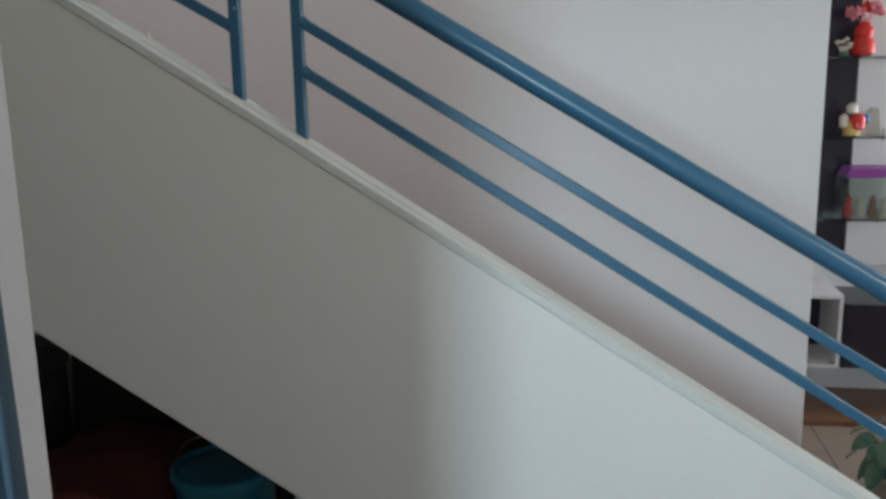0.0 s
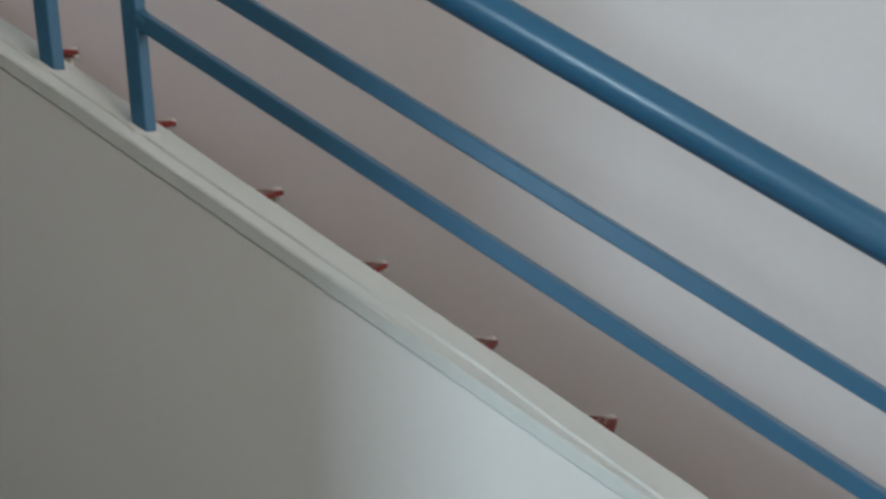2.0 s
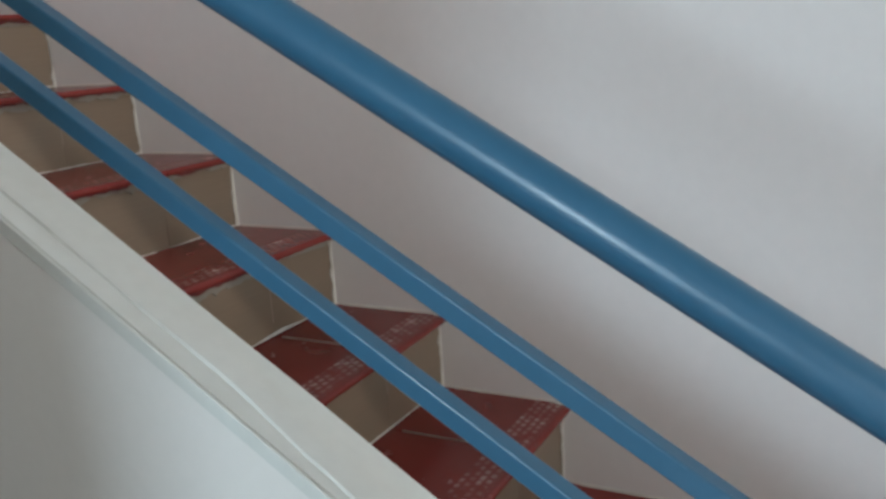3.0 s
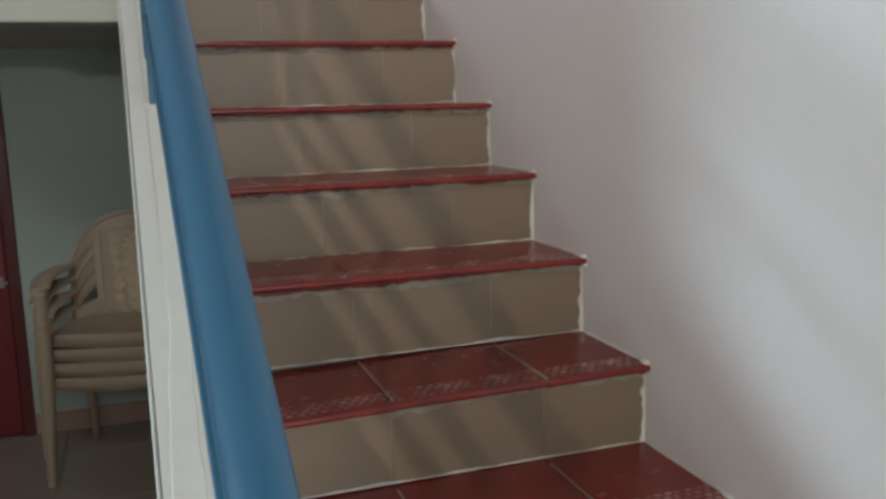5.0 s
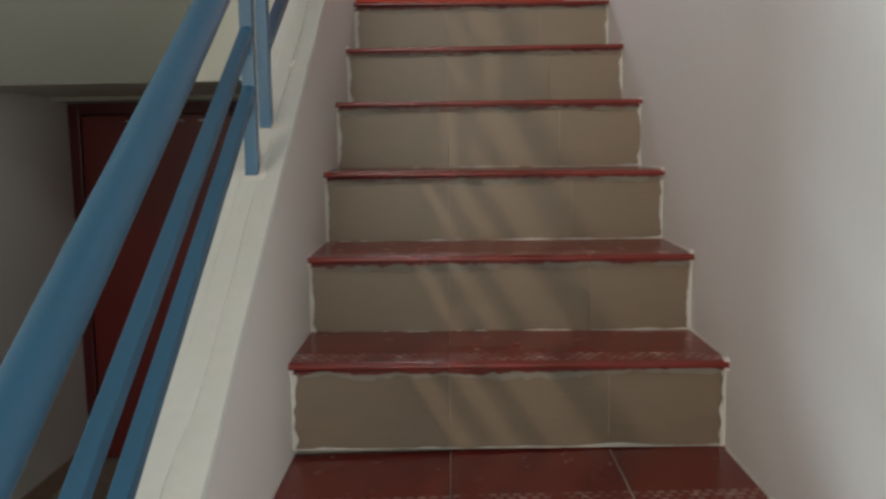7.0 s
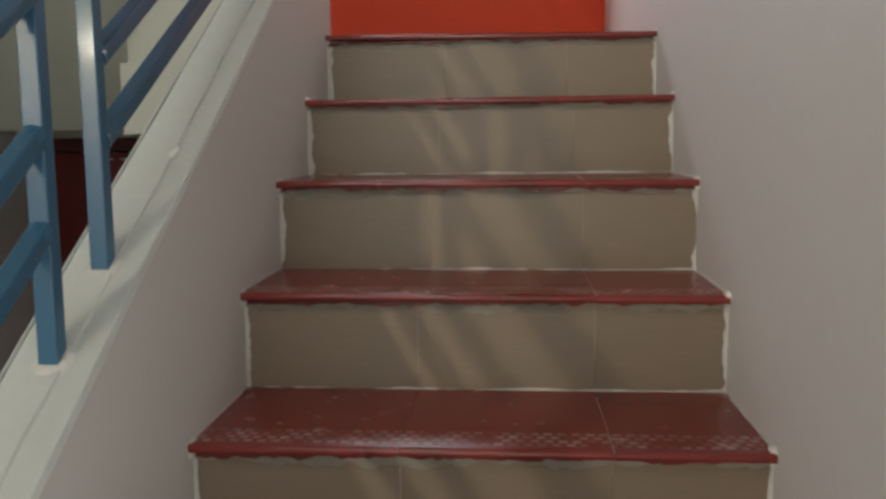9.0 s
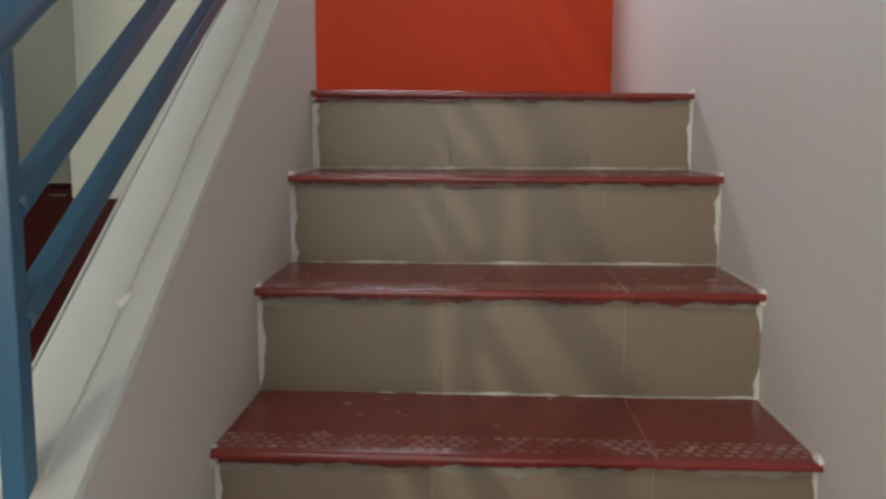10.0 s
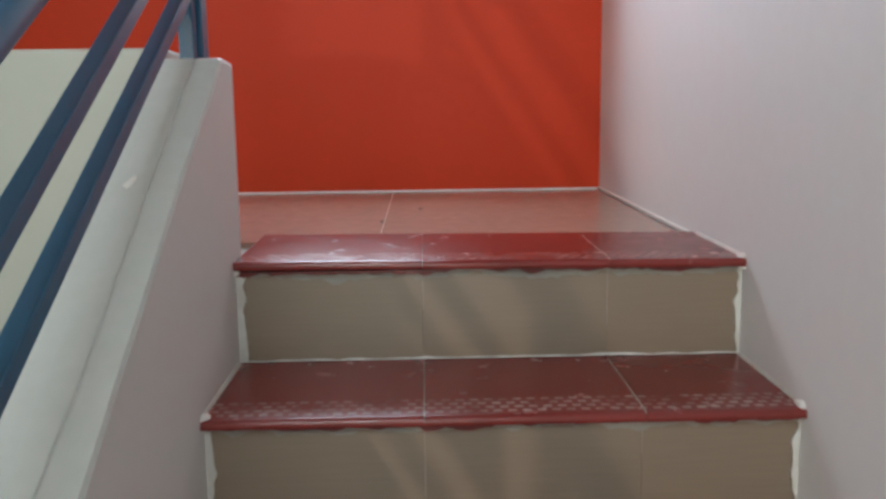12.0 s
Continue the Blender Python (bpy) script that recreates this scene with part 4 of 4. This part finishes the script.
vase = thing("flower_vase", "bright red gourd-shaped vase with pink flowers on a glass shelf", "vase")
bm = bmesh.new()
lathe(bm, [(0.030, 0), (0.050, 0.012), (0.056, 0.040), (0.046, 0.072), (0.036, 0.082), (0.044, 0.105), (0.038, 0.130), (0.022, 0.142), (0.026, 0.152)], 24, (2.50, -3.215, SH[0]))
part("body", bm, "red", vase, smooth=True)
for n in range(5):
    bm = bmesh.new()
    a = n * 1.256
    c = Vector((2.50 + 0.045 * math.cos(a) * (n > 0), -3.215 + 0.055 * math.sin(a) * (n > 0), SH[0] + 0.20 + 0.015 * math.cos(n * 2.1)))
    tube(bm, [(2.50, -3.215, SH[0] + 0.145), c], 0.0025, 5)
    for k in range(16):
        d = Vector((rng.uniform(-1, 1), rng.uniform(-1, 1), rng.uniform(-0.4, 1))).normalized() * rng.uniform(0.028, 0.042)
        tube(bm, [c, c + d * 0.6, c + d], [0.004, 0.012, 0.003], 6)
    part("flower", bm, "red" if n == 0 else "pink", vase, smooth=True)

small = thing("flower_ornament", "small pale ornament with green leaves on a glass shelf", "ornament")
bm = bmesh.new()
for k in range(10):
    c = Vector((2.47 + rng.uniform(-0.02, 0.02), -3.12 + rng.uniform(-0.03, 0.03), SH[0] + rng.uniform(0.02, 0.075)))
    tube(bm, [(2.47, -3.12, SH[0]), c], 0.002, 5)
    lathe(bm, [(0.004, 0), (0.014, 0.006), (0.010, 0.014), (0.002, 0.016)], 8, c)
part("blossoms", bm, "cream", small, smooth=True)
bm = bmesh.new()
lathe(bm, [(0.018, 0), (0.024, 0.008), (0.018, 0.022), (0.004, 0.026)], 12, (2.47, -3.125, SH[0]))
part("base", bm, "leaf", small, smooth=True)

figure = tagged(new("figurine"), "small painted figurine in red, yellow and white on a glass shelf", "figurine")
for nm, prof, off, material in (("skirt", [(0.038, 0), (0.040, 0.012), (0.026, 0.055), (0.016, 0.07)], (0, 0, 0), "yellow"), ("coat", [(0.018, 0.02), (0.034, 0.03), (0.036, 0.075), (0.020, 0.10)], (-0.01, -0.022, 0), "red"), ("cap", [(0.010, 0.095), (0.026, 0.105), (0.026, 0.135), (0.006, 0.150)], (0, 0.004, 0), "cream"), ("wing", [(0.004, 0.05), (0.020, 0.06), (0.020, 0.088), (0.004, 0.098)], (0, -0.058, 0), "navy"), ("bag", [(0.006, 0.03), (0.020, 0.04), (0.022, 0.085), (0.006, 0.10)], (0, 0.036, 0), "cream")):
    bm = bmesh.new()
    lathe(bm, prof, 16, (2.48 + off[0], -3.185 + off[1], SH[1]))
    part(nm, bm, material, figure, smooth=True)

card = thing("standing_card", "grey picture card leaning beside the figurine", "card")
bm = bmesh.new()
prism(bm, [(-3.335, SH[1] + 0.001), (-3.272, SH[1] + 0.001), (-3.266, SH[1] + 0.10), (-3.285, SH[1] + 0.125), (-3.32, SH[1] + 0.12)], "x", 2.55, 2.556)
part("sheet", bm, "joint", card)

gift = thing("display_box", "clear acrylic display box with a purple lid on a glass shelf", "box")
for nm, b in (("side", (2.42, 2.58, -3.162, -3.158)), ("side", (2.42, 2.58, -3.412, -3.408)), ("front", (2.420, 2.424, -3.408, -3.162)), ("rear", (2.576, 2.580, -3.408, -3.162))):
    bm = bmesh.new()
    box(bm, *b, SH[2] + 0.001, SH[2] + 0.19)
    part(nm, bm, "glass", gift)
bm = bmesh.new()
prism(bm, [(-3.41, SH[2] + 0.192), (-3.16, SH[2] + 0.192), (-3.18, SH[2] + 0.235), (-3.39, SH[2] + 0.235)], "x", 2.42, 2.58)
soften(bm, 0.004)
part("lid", bm, "purple", gift, "purple folded lid")
for k, material in enumerate(("red", "cream", "wood", "cream")):
    bm = bmesh.new()
    lathe(bm, [(0.020, 0.0), (0.026, 0.02), (0.014, 0.06), (0.018, 0.08), (0.004, 0.10)], 12, (2.50, -3.20 - k * 0.055, SH[2] + 0.001))
    part("ornament", bm, material, gift, smooth=True)

for ob in (unit, vase, small, figure, card, gift):
    ob.location = (0, ASIDE, UP)

# low brown slab by the unit, standing in for wood reflected in the tiles
slab("platform", "thin brown strip standing in for wood reflected in the floor by the wall unit", "platform", "wood", (2.20, 2.655, -4.6, -2.80, 0.0, 0.030), bevel=0.004)

# ---- potted plant at the foot of the stairs ----
plant = thing("potted_plant", "small potted plant with dark green and pale leaves", "plant")
px, py = 1.467, -3.207
bm = bmesh.new()
lathe(bm, [(0.070, 0.0), (0.085, 0.01), (0.105, 0.10), (0.115, 0.11), (0.115, 0.125), (0.10, 0.125), (0.095, 0.10)], 28, (px, py, 0))
part("pot", bm, "pot", plant, smooth=True)
bm = bmesh.new()
lathe(bm, [(0.098, 0.095), (0.096, 0.102), (0.02, 0.108)], 20, (px, py, 0))
part("soil", bm, "rubber", plant)
for k in range(26):
    a, h, r = k * 2.4, 0.09 + 0.004 * k + rng.uniform(0, 0.03), rng.uniform(0.05, 0.15)
    tip = Vector((px + r * math.cos(a), py + r * math.sin(a), h + 0.08))
    bm = bmesh.new()
    root = Vector((px + 0.02 * math.cos(a), py + 0.02 * math.sin(a), 0.10))
    tube(bm, [root, (root + tip) / 2 + Vector((0, 0, 0.03)), tip], [0.004, 0.003, 0.002], 6)
    way = Vector((math.cos(a), math.sin(a), -0.25 + rng.uniform(-0.3, 0.4))).normalized()
    side = Vector((-math.sin(a), math.cos(a), rng.uniform(-0.4, 0.4))).normalized()
    long_, wide = rng.uniform(0.08, 0.12), rng.uniform(0.03, 0.045)
    rows = []
    for i in range(7):
        u = i / 6
        w = wide * math.sin(math.pi * min(0.999, u * 0.92 + 0.06)) ** 0.8
        c = tip + way * long_ * u + Vector((0, 0, -0.05 * u * u))
        rows.append([bm.verts.new(c - side * w + Vector((0, 0, 0.008))), bm.verts.new(c), bm.verts.new(c + side * w + Vector((0, 0, 0.008)))])
    for p, q in zip(rows, rows[1:]):
        for i in range(2):
            bm.faces.new((p[i], p[i + 1], q[i + 1], q[i]))
    part("leaf", bm, "leaf" if k % 4 else "leaf_pale", plant, smooth=True)
